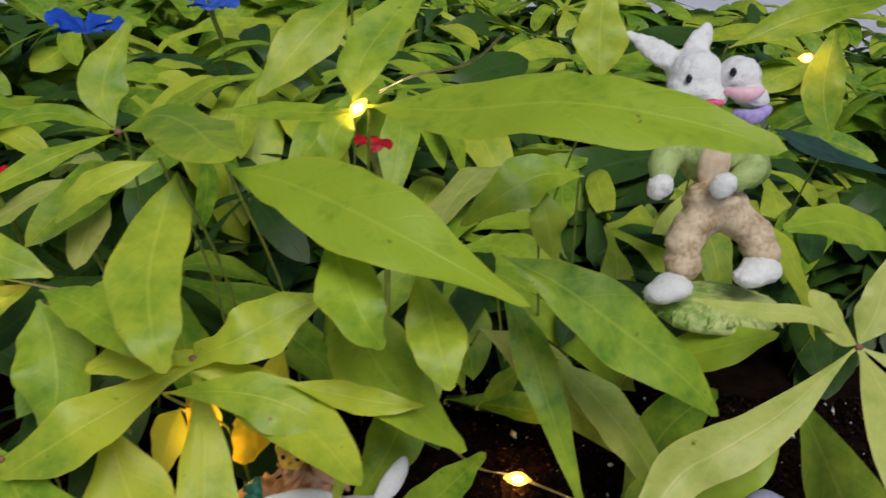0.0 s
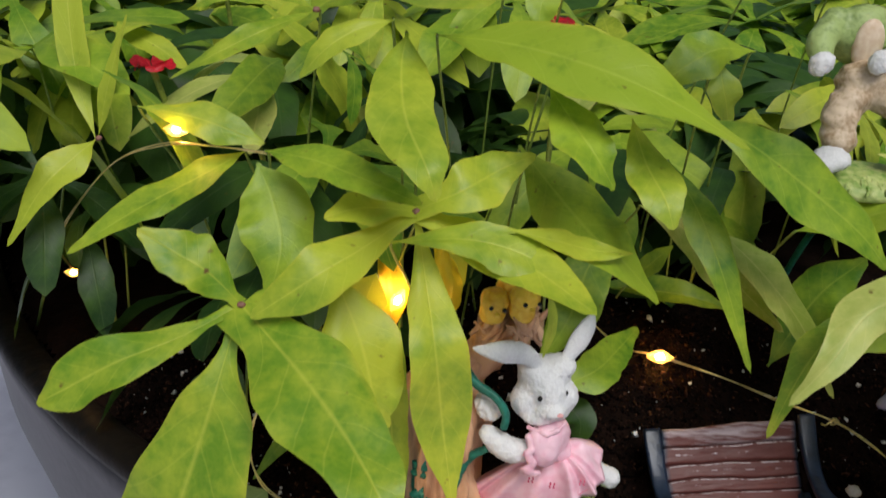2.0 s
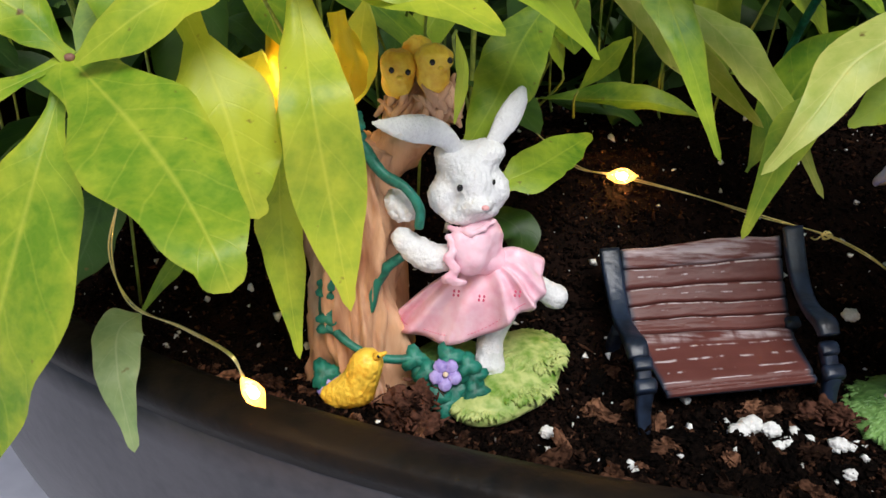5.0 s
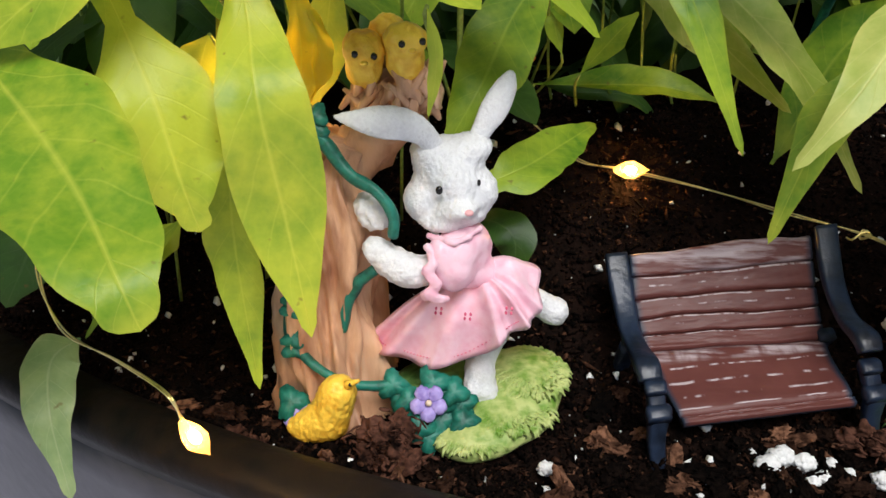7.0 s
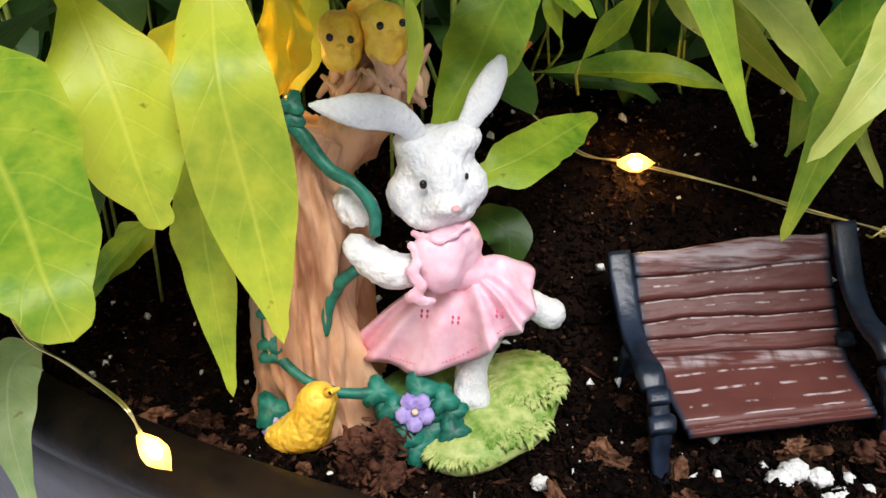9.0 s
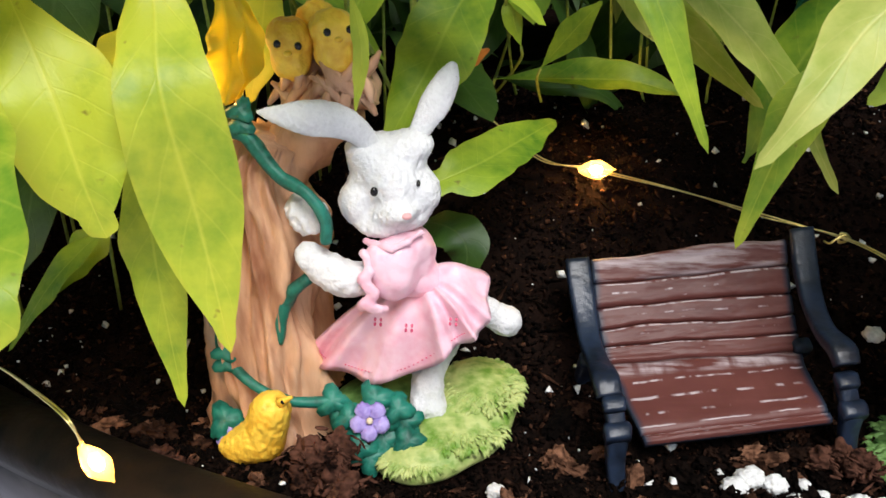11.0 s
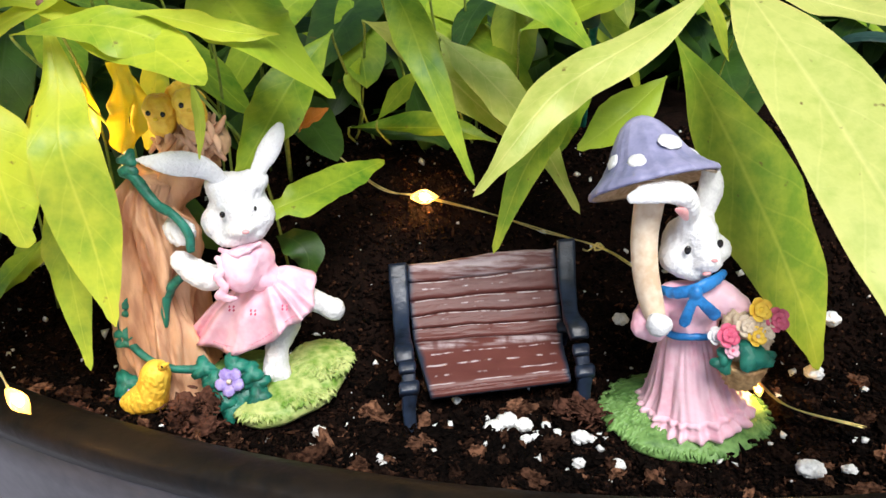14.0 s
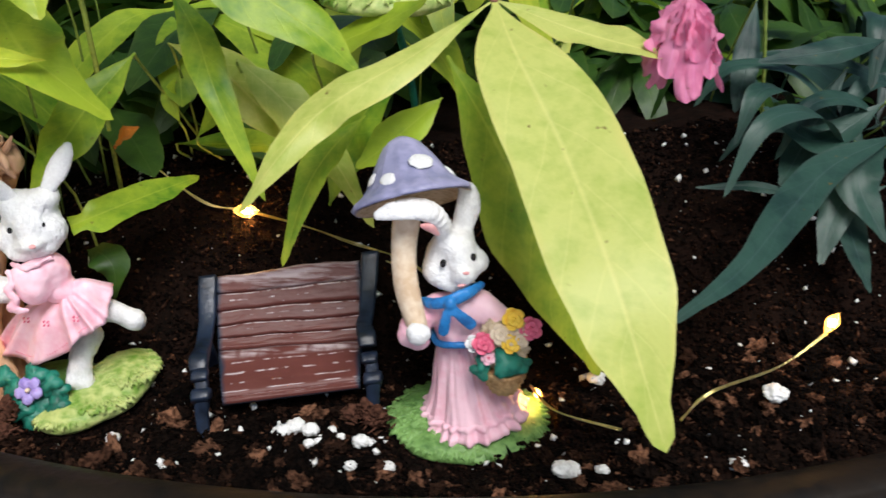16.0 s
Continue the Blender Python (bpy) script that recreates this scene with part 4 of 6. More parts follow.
# most far leaves lie lower in dark green, with the gaps' shade as colour
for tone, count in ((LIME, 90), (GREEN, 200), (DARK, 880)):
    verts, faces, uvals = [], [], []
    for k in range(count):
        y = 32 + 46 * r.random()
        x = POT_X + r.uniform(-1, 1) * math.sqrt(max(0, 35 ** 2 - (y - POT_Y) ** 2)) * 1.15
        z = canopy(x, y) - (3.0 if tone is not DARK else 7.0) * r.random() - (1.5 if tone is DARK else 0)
        me, _, m = place_leaf(r, x, y, z, True)
        m = m @ Matrix.Scale(1.35, 4)
        k0 = len(verts)
        verts += [tuple(m @ v.co) for v in me.vertices]
        faces += [tuple(k0 + i for i in p.vertices) for p in me.polygons]
        uvals += [c for d in me.uv_layers[0].data for c in d.uv]
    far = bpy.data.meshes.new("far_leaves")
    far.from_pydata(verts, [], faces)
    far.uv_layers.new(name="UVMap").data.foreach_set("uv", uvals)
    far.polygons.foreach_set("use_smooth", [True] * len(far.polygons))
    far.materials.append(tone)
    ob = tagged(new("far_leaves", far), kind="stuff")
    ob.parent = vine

# ---- garden bench ----
bench = tagged(new("garden_bench"), "miniature brown plank bench with navy scrolled side frames", "bench")
SEAT_L = spline([(3.47, 13.52, 0.80), (3.36, 13.95, 0.92), (3.16, 14.80, 1.06), (3.03, 15.38, 1.24), (2.95, 15.85, 1.62), (2.88, 16.40, 2.14), (2.84, 16.86, 2.68)], 70)
SEAT_R = spline([(6.97, 14.00, 0.94), (6.95, 14.45, 1.04), (6.92, 15.30, 1.14), (6.98, 15.85, 1.27), (6.95, 16.30, 1.68), (6.90, 16.80, 2.30), (6.84, 17.24, 2.99)], 70)


def plank(lo, hi, seed, rub_sheen_row=0.0, thick=0.16):
    """A board of the moulded seat and back, between two stations of its side profiles: wavy edges, a groove along each, a slightly crowned face."""
    bm = bmesh.new()
    uvs = bm.loops.layers.uv.new("UVMap")
    na, nb = 70, 14
    top, low = {}, {}
    for i in range(na + 1):
        u = i / na
        for j in range(nb + 1):
            w = j / nb
            sway = [1.1 * noise.noise((u * 2.2, e * 0.9, 3)) + 0.5 * noise.noise((u * 6, e, 8)) for e in (lo, hi)]
            s = (lo + (sway[0] if 6 < lo else 0)) * (1 - w) + (hi + sway[1] * (1.6 if hi >= 70 else 1)) * w
            s = max(0.0, min(69.99, s)) if hi < 70 else max(0.0, s)
            k = min(int(s), 69)
            a = SEAT_L[k] + (SEAT_L[k + 1] - SEAT_L[k]) * (s - k)
            b = SEAT_R[k] + (SEAT_R[k + 1] - SEAT_R[k]) * (s - k)
            along = (SEAT_L[k + 1] - SEAT_L[k]).normalized()
            nrm = (b - a).cross(along).normalized()
            edge = min(j, nb - j)
            lift = (-0.09 if edge == 0 else -0.02 if edge == 1 else 0.0) + 0.02 * noise.noise((u * 5, w * 4 + seed * 9, 1)) + 0.012 * noise.noise((u * 30, w * 9 + seed * 5, 4))
            p = a * (1 - u) + b * u + Vector((0, 0, 0.05 * math.sin(math.pi * u) * (s / 70)))
            top[i, j] = bm.verts.new((p + nrm * lift) * CM)
            low[i, j] = bm.verts.new((p - nrm * thick) * CM)
    for i in range(na):
        for j in range(nb):
            face = bm.faces.new((top[i, j], top[i + 1, j], top[i + 1, j + 1], top[i, j + 1]))
            for loop, (di, dj) in zip(face.loops, ((0, 0), (1, 0), (1, 1), (0, 1))):
                loop[uvs].uv = ((i + di) / na, (j + dj) / nb + rub_sheen_row)
            bm.faces.new((low[i, j], low[i, j + 1], low[i + 1, j + 1], low[i + 1, j]))
    rim = [(i, 0) for i in range(na)] + [(na, j) for j in range(nb)] + [(i, nb) for i in range(na, 0, -1)] + [(0, j) for j in range(nb, 0, -1)]
    for k, p in enumerate(rim):
        q = rim[(k + 1) % len(rim)]
        bm.faces.new((top[p], low[p], low[q], top[q]))
    return part("plank", bm, WOOD, bench)


for k, (lo, hi, rub_sheen_row) in enumerate(((0, 5, 0), (5, 34, 6.0), (34, 41, 0), (41, 47.5, 0), (47.5, 54, 0), (54, 61.5, 0), (61.5, 70, 2.0))):
    plank(lo, hi, k, rub_sheen_row)


def band(bm, pts, thick, width, n=40):
    """A cast strip with rounded edges that runs along a line in the side's plane; width across it, along the bench."""
    cs = [p * CM for p in spline(pts, n)]
    ts = [q[0] * CM for q in spline([(v, 0, 0) for v in thick], n)]
    ws = [q[0] * CM for q in spline([(v, 0, 0) for v in width], n)]
    across = Vector((0.99, 0.13, 0.05)).normalized()
    rings = []
    for i, c in enumerate(cs):
        t = (cs[min(i + 1, n)] - cs[max(i - 1, 0)]).normalized()
        up = t.cross(across).normalized()
        ring = []
        for k in range(16):
            a = 2 * math.pi * k / 16
            x, y = (abs(math.cos(a)) ** 0.45 * (1 if math.cos(a) > 0 else -1), abs(math.sin(a)) ** 0.45 * (1 if math.sin(a) > 0 else -1))
            ring.append(bm.verts.new(c + across * x * ws[i] / 2 + up * y * ts[i] / 2))
        rings.append(ring)
    for a, b in zip(rings, rings[1:]):
        for k in range(16):
            bm.faces.new((a[k], a[(k + 1) % 16], b[(k + 1) % 16], b[k]))
    bm.faces.new(rings[0][::-1])
    bm.faces.new(rings[-1])


def side_frame(back, arm, post, leg, hind):
    """A cast side: a flat strip down the back that sweeps out into the armrest, a front post of stacked rolls, and two feet."""
    bm = bmesh.new()
    band(bm, back + arm, [0.16, 0.22, 0.22, 0.22, 0.24, 0.30, 0.26], [0.50, 0.50, 0.46, 0.42, 0.42, 0.50, 0.46])
    for at, size, wide in post:
        at = Vector(at)
        band(bm, [at + Vector((0, 0.16, 0.03)), at + Vector((0, 0.02, 0.04)), at + Vector((0, -0.16, -0.02))], [size * 0.7, size, size * 0.7], [wide * 0.9, wide, wide * 0.9], n=8)
    band(bm, [Vector(post[0][0]) + Vector((0, 0.12, 0)), Vector(post[1][0]) + Vector((0, 0.1, 0)), Vector(leg[0]), Vector(leg[1]), Vector(leg[2])], [0.30, 0.26, 0.32, 0.24, 0.20], [0.36, 0.34, 0.40, 0.34, 0.30], n=24)
    band(bm, [Vector(hind), Vector(hind) + Vector((0, 0.4, -0.7)), Vector(hind) + Vector((0, 0.6, -1.5))], [0.3, 0.24, 0.2], [0.36, 0.34, 0.3], n=10)
    part("side_frame", bm, NAVY, bench)


side_frame([(2.56, 16.95, 2.64), (2.61, 16.50, 2.22), (2.67, 16.0, 1.82), (2.70, 15.50, 1.60)], [(2.76, 14.90, 1.54), (2.80, 14.30, 1.60), (2.84, 14.00, 1.44)],
           [((2.90, 13.86, 1.38), 0.22, 0.44), ((2.95, 13.56, 0.96), 0.34, 0.52)], [(2.96, 13.60, 0.90), (2.94, 13.42, 0.42), (3.01, 13.15, -0.22)], (2.70, 15.4, 1.3))
side_frame([(7.14, 17.30, 3.18), (7.12, 16.85, 2.74), (7.10, 16.30, 2.34), (7.09, 15.75, 2.10)], [(7.05, 15.15, 2.06), (7.14, 14.65, 2.04), (7.18, 14.42, 1.86)],
           [((7.22, 14.36, 1.54), 0.22, 0.44), ((7.31, 14.06, 1.08), 0.34, 0.52)], [(7.31, 14.08, 1.04), (7.30, 13.98, 0.58), (7.32, 13.75, 0.0)], (7.0, 15.8, 1.35))

# ---- rabbit figurine beside a tree stump ----
MATS = [WHITE, PINK, BARK, IVY, GRASS, YELLOW, PURPLE, BLACK, NOSE, CREAM, CAP, RIBBON, ROSE, STRAW, LINEN, VEST, TURF]
WH, PI, BA, IV, GR, YE, PU, BK, NO, CR, CA, RI, RO, ST, LI, VE, TU = range(17)


def flower(bm, at, r, mat=PU, axis=(0, -0.8, 0.6)):
    z = Vector(axis).normalized()
    x = z.cross(Vector((0, 1, 0.2))).normalized()
    y = z.cross(x)
    for k in range(5):
        a = 2 * math.pi * k / 5 + 0.3
        blob(bm, Vector(at) + (x * math.cos(a) + y * math.sin(a)) * r * 0.58, (r * 0.44, r * 0.2, r * 0.44), turn=(-38, 0, 0), mat=mat, sub=3, rough=0.22, scale=3, seed=k)
    blob(bm, Vector(at) + z * r * 0.22, (r * 0.18,) * 3, mat=CR, sub=2)


def ivy_leaf(bm, at, size, turn, mat=None, facing=(0.0, -0.75, 0.66)):
    """A small moulded leaf with a raised middle and a toothed edge."""
    z = Vector(facing).normalized()
    x = z.cross(Vector((math.cos(turn), 0.2, math.sin(turn)))).normalized()
    y = z.cross(x)
    mid = bm.verts.new((Vector(at) + z * size * 0.25) * CM)
    rings = []
    for f, h in ((0.5, 0.2), (1.0, 0.02), (0.95, -0.2)):
        ring = []
        for k in range(30):
            a = 2 * math.pi * k / 30
            q = size * f * (0.62 + 0.42 * abs(math.cos(1.5 * a)) ** 2.5 + (0.05 if k % 2 and f > 0.6 else 0.0))
            ring.append(bm.verts.new((Vector(at) + x * q * math.cos(a) + y * q * 0.9 * math.sin(a) + z * size * (h - (0.07 if k % 5 == 0 else 0))) * CM))
        rings.append(ring)
    shade = IV if mat is None else mat
    for k in range(30):
        bm.faces.new((mid, rings[0][k], rings[0][(k + 1) % 30])).material_index = shade
        for ra, rb in zip(rings, rings[1:]):
            bm.faces.new((ra[k], rb[k], rb[(k + 1) % 30], ra[(k + 1) % 30])).material_index = shade


def strokes(bm, at, count, spread, dome, size, mat, seed, lift=0.35):
    """Moulded grass: short blades lying outwards on a flat mound."""
    r = random.Random(seed)
    for _ in range(count):
        a, d = r.uniform(0, 6.28), math.sqrt(r.random())
        out = Vector((math.cos(a), math.sin(a), 0))
        p = Vector(at) + Vector((out.x * d * spread[0], out.y * d * spread[1], dome * (1 - d ** 3)))
        bend = (out + Vector((r.uniform(-0.7, 0.7), r.uniform(-0.7, 0.7), 0))).normalized()
        q = p + bend * size * r.uniform(0.7, 1.3) + Vector((0, 0, size * (lift - 0.7 * d)))
        tube(bm, [p - Vector((0, 0, 0.06)), (p + q) / 2 + Vector((0, 0, size * 0.18)), q], [size * 0.2, size * 0.24, size * 0.08], sides=5, n=3, mat=mat)


bm = bmesh.new()
skin(bm, [egg((-1.10, 15.20, 5.36), (0.66, 0.66, 0.62)), egg((-1.62, 14.92, 4.88), (0.32, 0.42, 0.36)), egg((-0.50, 14.98, 5.02), (0.30, 0.40, 0.36)), egg((-0.84, 14.52, 4.90), (0.26, 0.36, 0.18)), egg((-1.06, 14.60, 4.82), (0.26, 0.32, 0.20)),
          egg((-1.22, 14.72, 4.56), (0.42, 0.36, 0.22)), egg((-1.50, 15.15, 5.74), (0.32, 0.40, 0.26)), egg((-0.66, 15.20, 5.80), (0.34, 0.40, 0.26)), egg((-0.74, 14.80, 4.66), (0.32, 0.30, 0.20)), egg((-0.95, 14.72, 5.22), (0.34, 0.30, 0.30))],
     WH, res=0.03, soft=0.05, fur=0.024, comb=(13, 9, 7))
skin(bm, [limb([(-1.32, 15.00, 5.80), (-1.56, 14.86, 6.16), (-1.86, 14.72, 6.38), (-2.25, 14.58, 6.48), (-2.64, 14.50, 6.54), (-3.04, 14.45, 6.62)], [0.18, 0.22, 0.28, 0.29, 0.19, 0.05], 0.5, (0.15, -0.85, 0.25), 16)],
     WH, res=0.03, fur=0.008, comb=(5, 5, 5), carve=[limb([(-1.62, 14.52, 6.08), (-2.00, 14.36, 6.24), (-2.45, 14.28, 6.36)], [0.07, 0.16, 0.05], 0.8)])
skin(bm, [limb([(-0.64, 15.20, 5.86), (-0.48, 15.26, 6.16), (-0.30, 15.36, 6.46), (-0.12, 15.48, 6.78), (-0.02, 15.58, 7.00)], [0.17, 0.20, 0.26, 0.22, 0.11], 0.5, (0.15, -0.9, 0.4), 14)], WH, res=0.03, fur=0.008, comb=(5, 5, 5))
blob(bm, (-1.28, 14.37, 5.30), (0.065, 0.06, 0.08), mat=BK, sub=3)
blob(bm, (-0.57, 14.64, 5.33), (0.035, 0.06, 0.06), mat=BK, sub=3)
blob(bm, (-0.75, 14.20, 4.94), (0.085, 0.07, 0.055), mat=NO, sub=3)
# bodice, puffed sleeve and its frill
skin(bm, [egg((-0.74, 14.85, 3.92), (0.46, 0.46, 0.54)), egg((-0.86, 14.62, 4.18), (0.40, 0.36, 0.30)), egg((-0.62, 14.85, 3.42), (0.46, 0.44, 0.34)), egg((-1.00, 14.42, 3.92), (0.44, 0.36, 0.46), (0, 25, 0)), egg((-1.02, 14.28, 3.66), (0.36, 0.28, 0.34)), egg((-1.28, 14.30, 4.06), (0.22, 0.26, 0.30))],
     PI, res=0.034, soft=0.04, fur=0.03, comb=(3, 3, 3))
skin(bm, [limb([(-1.48, 14.22, 4.24), (-1.40, 14.06, 4.02), (-1.46, 14.00, 3.84), (-1.34, 13.96, 3.62), (-1.42, 13.94, 3.46), (-1.30, 13.92, 3.30)], [0.08, 0.10, 0.12, 0.10, 0.13, 0.10], 0.6, n=20), egg((-1.20, 13.97, 3.30), (0.12, 0.09, 0.07)), egg((-1.52, 14.02, 3.36), (0.09, 0.09, 0.10)),
          limb([(-1.46, 14.45, 4.36), (-1.16, 14.26, 4.34), (-0.84, 14.22, 4.42), (-0.52, 14.5, 4.50)], [0.05, 0.085, 0.06, 0.05])], PI, res=0.03, soft=0.02, fur=0.05, comb=(5, 5, 5))
WAIST = Vector((-0.66, 14.98, 3.52))
HEM = [(-2.64, 15.20, 1.75), (-2.48, 14.90, 1.58), (-1.96, 14.55, 1.62), (-1.43, 14.30, 1.64), (-0.88, 14.15, 1.83), (-0.27, 14.05, 2.28), (0.13, 14.05, 2.63), (0.44, 14.20, 2.74), (0.58, 14.50, 3.02), (0.54, 14.95, 3.34), (0.30, 15.70, 3.10), (-0.40, 16.20, 2.30), (-1.40, 16.30, 1.80), (-2.30, 15.90, 1.55), (-2.64, 15.20, 1.75)]
NS = 220
rim_pts = spline(HEM, NS)
rows = []
for i in range(26):
    f = i / 22 if i < 23 else 1 - (i - 22) * 0.05
    row = []
    for k, h in enumerate(rim_pts[:-1]):
        a = k / NS * 2 * math.pi
        p = WAIST.lerp(h, 0.20 + 0.80 * f)
        fold = math.sin(9 * a + 1.3 * math.sin(2 * a) + 0.4 * f) * (0.13 + 0.05 * math.sin(3 * a)) * f ** 0.9
        fold += 0.03 * f ** 6 * math.sin(23 * a + 2 * math.sin(5 * a)) + 0.03 * f * noise.noise((k * 0.09, f * 3, 2))
        p = p + Vector((0, -0.78, 0.62)) * fold + Vector((0, -0.45, 0.55)) * (0.42 * math.sin(f * math.pi) ** 1.2 + 0.10 * (1 - f))
        p += (h - WAIST).normalized() * (0.10 * max(0.0, f - 0.86) / 0.14 + 0.05 * f ** 8 * math.sin(9 * a + 1.3 * math.sin(2 * a) + 1.2))
        if i >= 23:
            p += Vector((0, 0.10, -0.10)) * (i - 22)
        row.append(bm.verts.new(p * CM))
    rows.append(row)
for ra, rb in zip(rows, rows[1:]):
    for k in range(NS):
        bm.faces.new((ra[k], ra[(k + 1) % NS], rb[(k + 1) % NS], rb[k])).material_index = PI
bm.faces.new(rows[-1]).material_index = PI
bm.faces.new(rows[0][::-1]).material_index = PI
for k, hp in enumerate(rim_pts[:110:2]):
    blob(bm, hp.lerp(WAIST, 0.045) + Vector((0, -0.05, 0.03)), (0.02, 0.02, 0.014), mat=RO, sub=1)
# arms, legs
skin(bm, [limb([(-1.30, 14.40, 3.72), (-1.80, 14.38, 3.66), (-2.20, 14.46, 3.84), (-2.42, 14.52, 4.04)], [0.24, 0.32, 0.31, 0.20]), egg((-2.50, 14.50, 4.06), (0.16, 0.2, 0.16))], WH, res=0.036, fur=0.028, comb=(6, 8, 11))
skin(bm, [egg((-2.56, 14.88, 4.72), (0.30, 0.28, 0.30)), egg((-2.42, 14.80, 4.50), (0.25, 0.26, 0.18)), egg((-2.30, 14.85, 4.66), (0.18, 0.2, 0.16))], WH, res=0.036, fur=0.05, comb=(9, 9, 5))
skin(bm, [limb([(0.20, 15.00, 2.80), (0.60, 15.05, 2.60), (0.94, 15.10, 2.40)], [0.32, 0.28, 0.24]), egg((1.02, 15.10, 2.28), (0.26, 0.26, 0.20), (0, 25, 0)), egg((1.14, 15.06, 2.42), (0.12, 0.18, 0.14))], WH, res=0.036, fur=0.02)
skin(bm, [limb([(-0.20, 15.00, 1.95), (-0.40, 14.80, 1.50), (-0.50, 14.60, 1.10)], [0.36, 0.30, 0.26]), egg((-0.58, 14.38, 0.94), (0.17, 0.24, 0.20)), egg((-0.40, 14.50, 0.74), (0.26, 0.26, 0.16)), limb([(-0.36, 14.55, 1.2), (-0.24, 14.45, 0.80), (-0.14, 14.40, 0.60)], [0.2, 0.16, 0.1])], WH, res=0.036, fur=0.03, comb=(9, 9, 5))
for p in ((-1.28, 14.12, 2.95), (-0.74, 13.98, 2.92), (0.02, 13.98, 3.05)):
    for k in range(4):
        blob(bm, Vector(p) + Vector((math.cos(k * 1.57 + 0.7) * 0.07, 0.0, math.sin(k * 1.57 + 0.7) * 0.07)), (0.028, 0.06, 0.028), mat=RO, sub=1)
# stump and nest
tube(bm, [(-3.32, 14.90, -1.13), (-3.31, 15.20, -0.06), (-3.43, 15.40, 1.18), (-3.53, 15.60, 2.61), (-3.54, 15.70, 4.00), (-3.47, 15.70, 5.01), (-3.15, 15.70, 5.76)], [1.3, 1.12, 0.98, 0.94, 0.92, 0.80, 0.5], sides=100, n=70, mat=BA, rough=0.08, flute=0.34)
tube(bm, [(-3.36, 15.80, 4.75), (-2.82, 15.90, 5.36), (-2.38, 15.90, 5.95), (-2.18, 15.80, 6.49)], [0.6, 0.52, 0.62, 0.78], sides=24, n=16, mat=BA, rough=0.25)
nest = random.Random(4)
for k in range(70):
    a, d = nest.uniform(0, 6.28), nest.uniform(0.55, 1.0)
    c = Vector((-2.12, 15.35, 6.98)) + Vector((math.cos(a) * 0.78 * d, math.sin(a) * 0.55 * d, nest.uniform(-0.45, 0.10)))
    bend = Vector((nest.uniform(-0.3, 0.3), nest.uniform(-0.1, 0.1), nest.uniform(0.15, 0.35)))
    tube(bm, [c - bend, c + Vector((nest.uniform(-0.08, 0.08), -0.05, 0)), c + bend], [0.04, nest.uniform(0.07, 0.12), 0.03], sides=6, n=6, mat=BA, rough=0.3)
skin(bm, [egg((-2.06, 15.60, 6.66), (0.82, 0.56, 0.44)), egg((-1.52, 15.7, 6.60), (0.26, 0.3, 0.34))], BA, res=0.05, fur=0.09, comb=(4, 4, 2))
for p, q, e1, e2 in (((-2.59, 15.20, 7.33), (-2.58, 15.10, 7.63), (-2.69, 14.62, 7.64), (-2.37, 14.62, 7.61)), ((-1.88, 15.10, 7.45), (-1.87, 15.00, 7.79), (-1.90, 14.50, 7.85), (-1.56, 14.52, 7.89))):
    skin(bm, [egg(Vector(p) - Vector((0, 0, 0.06)), (0.33, 0.34, 0.36)), egg(q, (0.37, 0.36, 0.32))], YE, res=0.034, soft=0.04, fur=0.04, comb=(5, 5, 3), seed=p[0])
    blob(bm, e1, (0.06, 0.05, 0.065), mat=BK, sub=2)
    blob(bm, e2, (0.06, 0.05, 0.065), mat=BK, sub=2)
    blob(bm, (Vector(e1) + Vector(e2)) / 2 + Vector((0, -0.05, -0.12)), (0.07, 0.08, 0.045), mat=YE, sub=2)
blob(bm, (-2.18, 15.50, 7.77), (0.34, 0.34, 0.34), mat=YE, rough=0.12, scale=3, sub=4, fur=0.1)
# ivy
tube(bm, [(-3.68, 15.00, 6.10), (-3.35, 14.90, 6.01), (-2.90, 14.70, 5.47), (-2.36, 14.40, 5.23), (-2.10, 14.30, 4.82), (-2.10, 14.30, 4.40)], [0.1, 0.13, 0.12, 0.1, 0.11, 0.09], sides=8, n=30, mat=IV, rough=0.3)
tube(bm, [(-2.43, 14.40, 3.69), (-2.84, 14.60, 3.22), (-3.07, 14.70, 2.62), (-3.14, 14.70, 2.09)], [0.1, 0.13, 0.11, 0.06], n=18, mat=IV, rough=0.3)
tube(bm, [(-4.22, 14.95, 2.73), (-4.16, 14.62, 1.98), (-3.66, 14.22, 1.58), (-2.89, 14.05, 1.28), (-1.95, 14.10, 1.26)], [0.12, 0.13, 0.09, 0.1, 0.12], n=26, mat=IV, rough=0.3)
for p, s in (((-4.10, 14.75, 2.70), 0.18), ((-4.08, 14.50, 1.96), 0.2), ((-3.42, 15.00, 6.36), 0.2), ((-2.05, 14.10, 1.18), 0.26), ((-1.22, 14.10, 1.25), 0.3), ((-1.01, 13.80, 0.65), 0.36),
             ((-0.65, 13.70, 0.60), 0.28), ((-1.52, 13.60, 0.55), 0.28), ((-4.03, 14.20, 0.69), 0.3), ((-1.78, 13.90, 0.95), 0.24), ((-0.86, 14.00, 1.07), 0.26)):
    for k in range(2):
        a = k * 2.6 + s * 9
        ivy_leaf(bm, Vector(p) + Vector((math.cos(a) * s * 0.6, -0.05 * k - 0.04, math.sin(a) * s * 0.55)), s * 1.3, a)
flower(bm, (-1.46, 13.75, 1.08), 0.36)
flower(bm, (-4.01, 14.00, 0.50), 0.34)
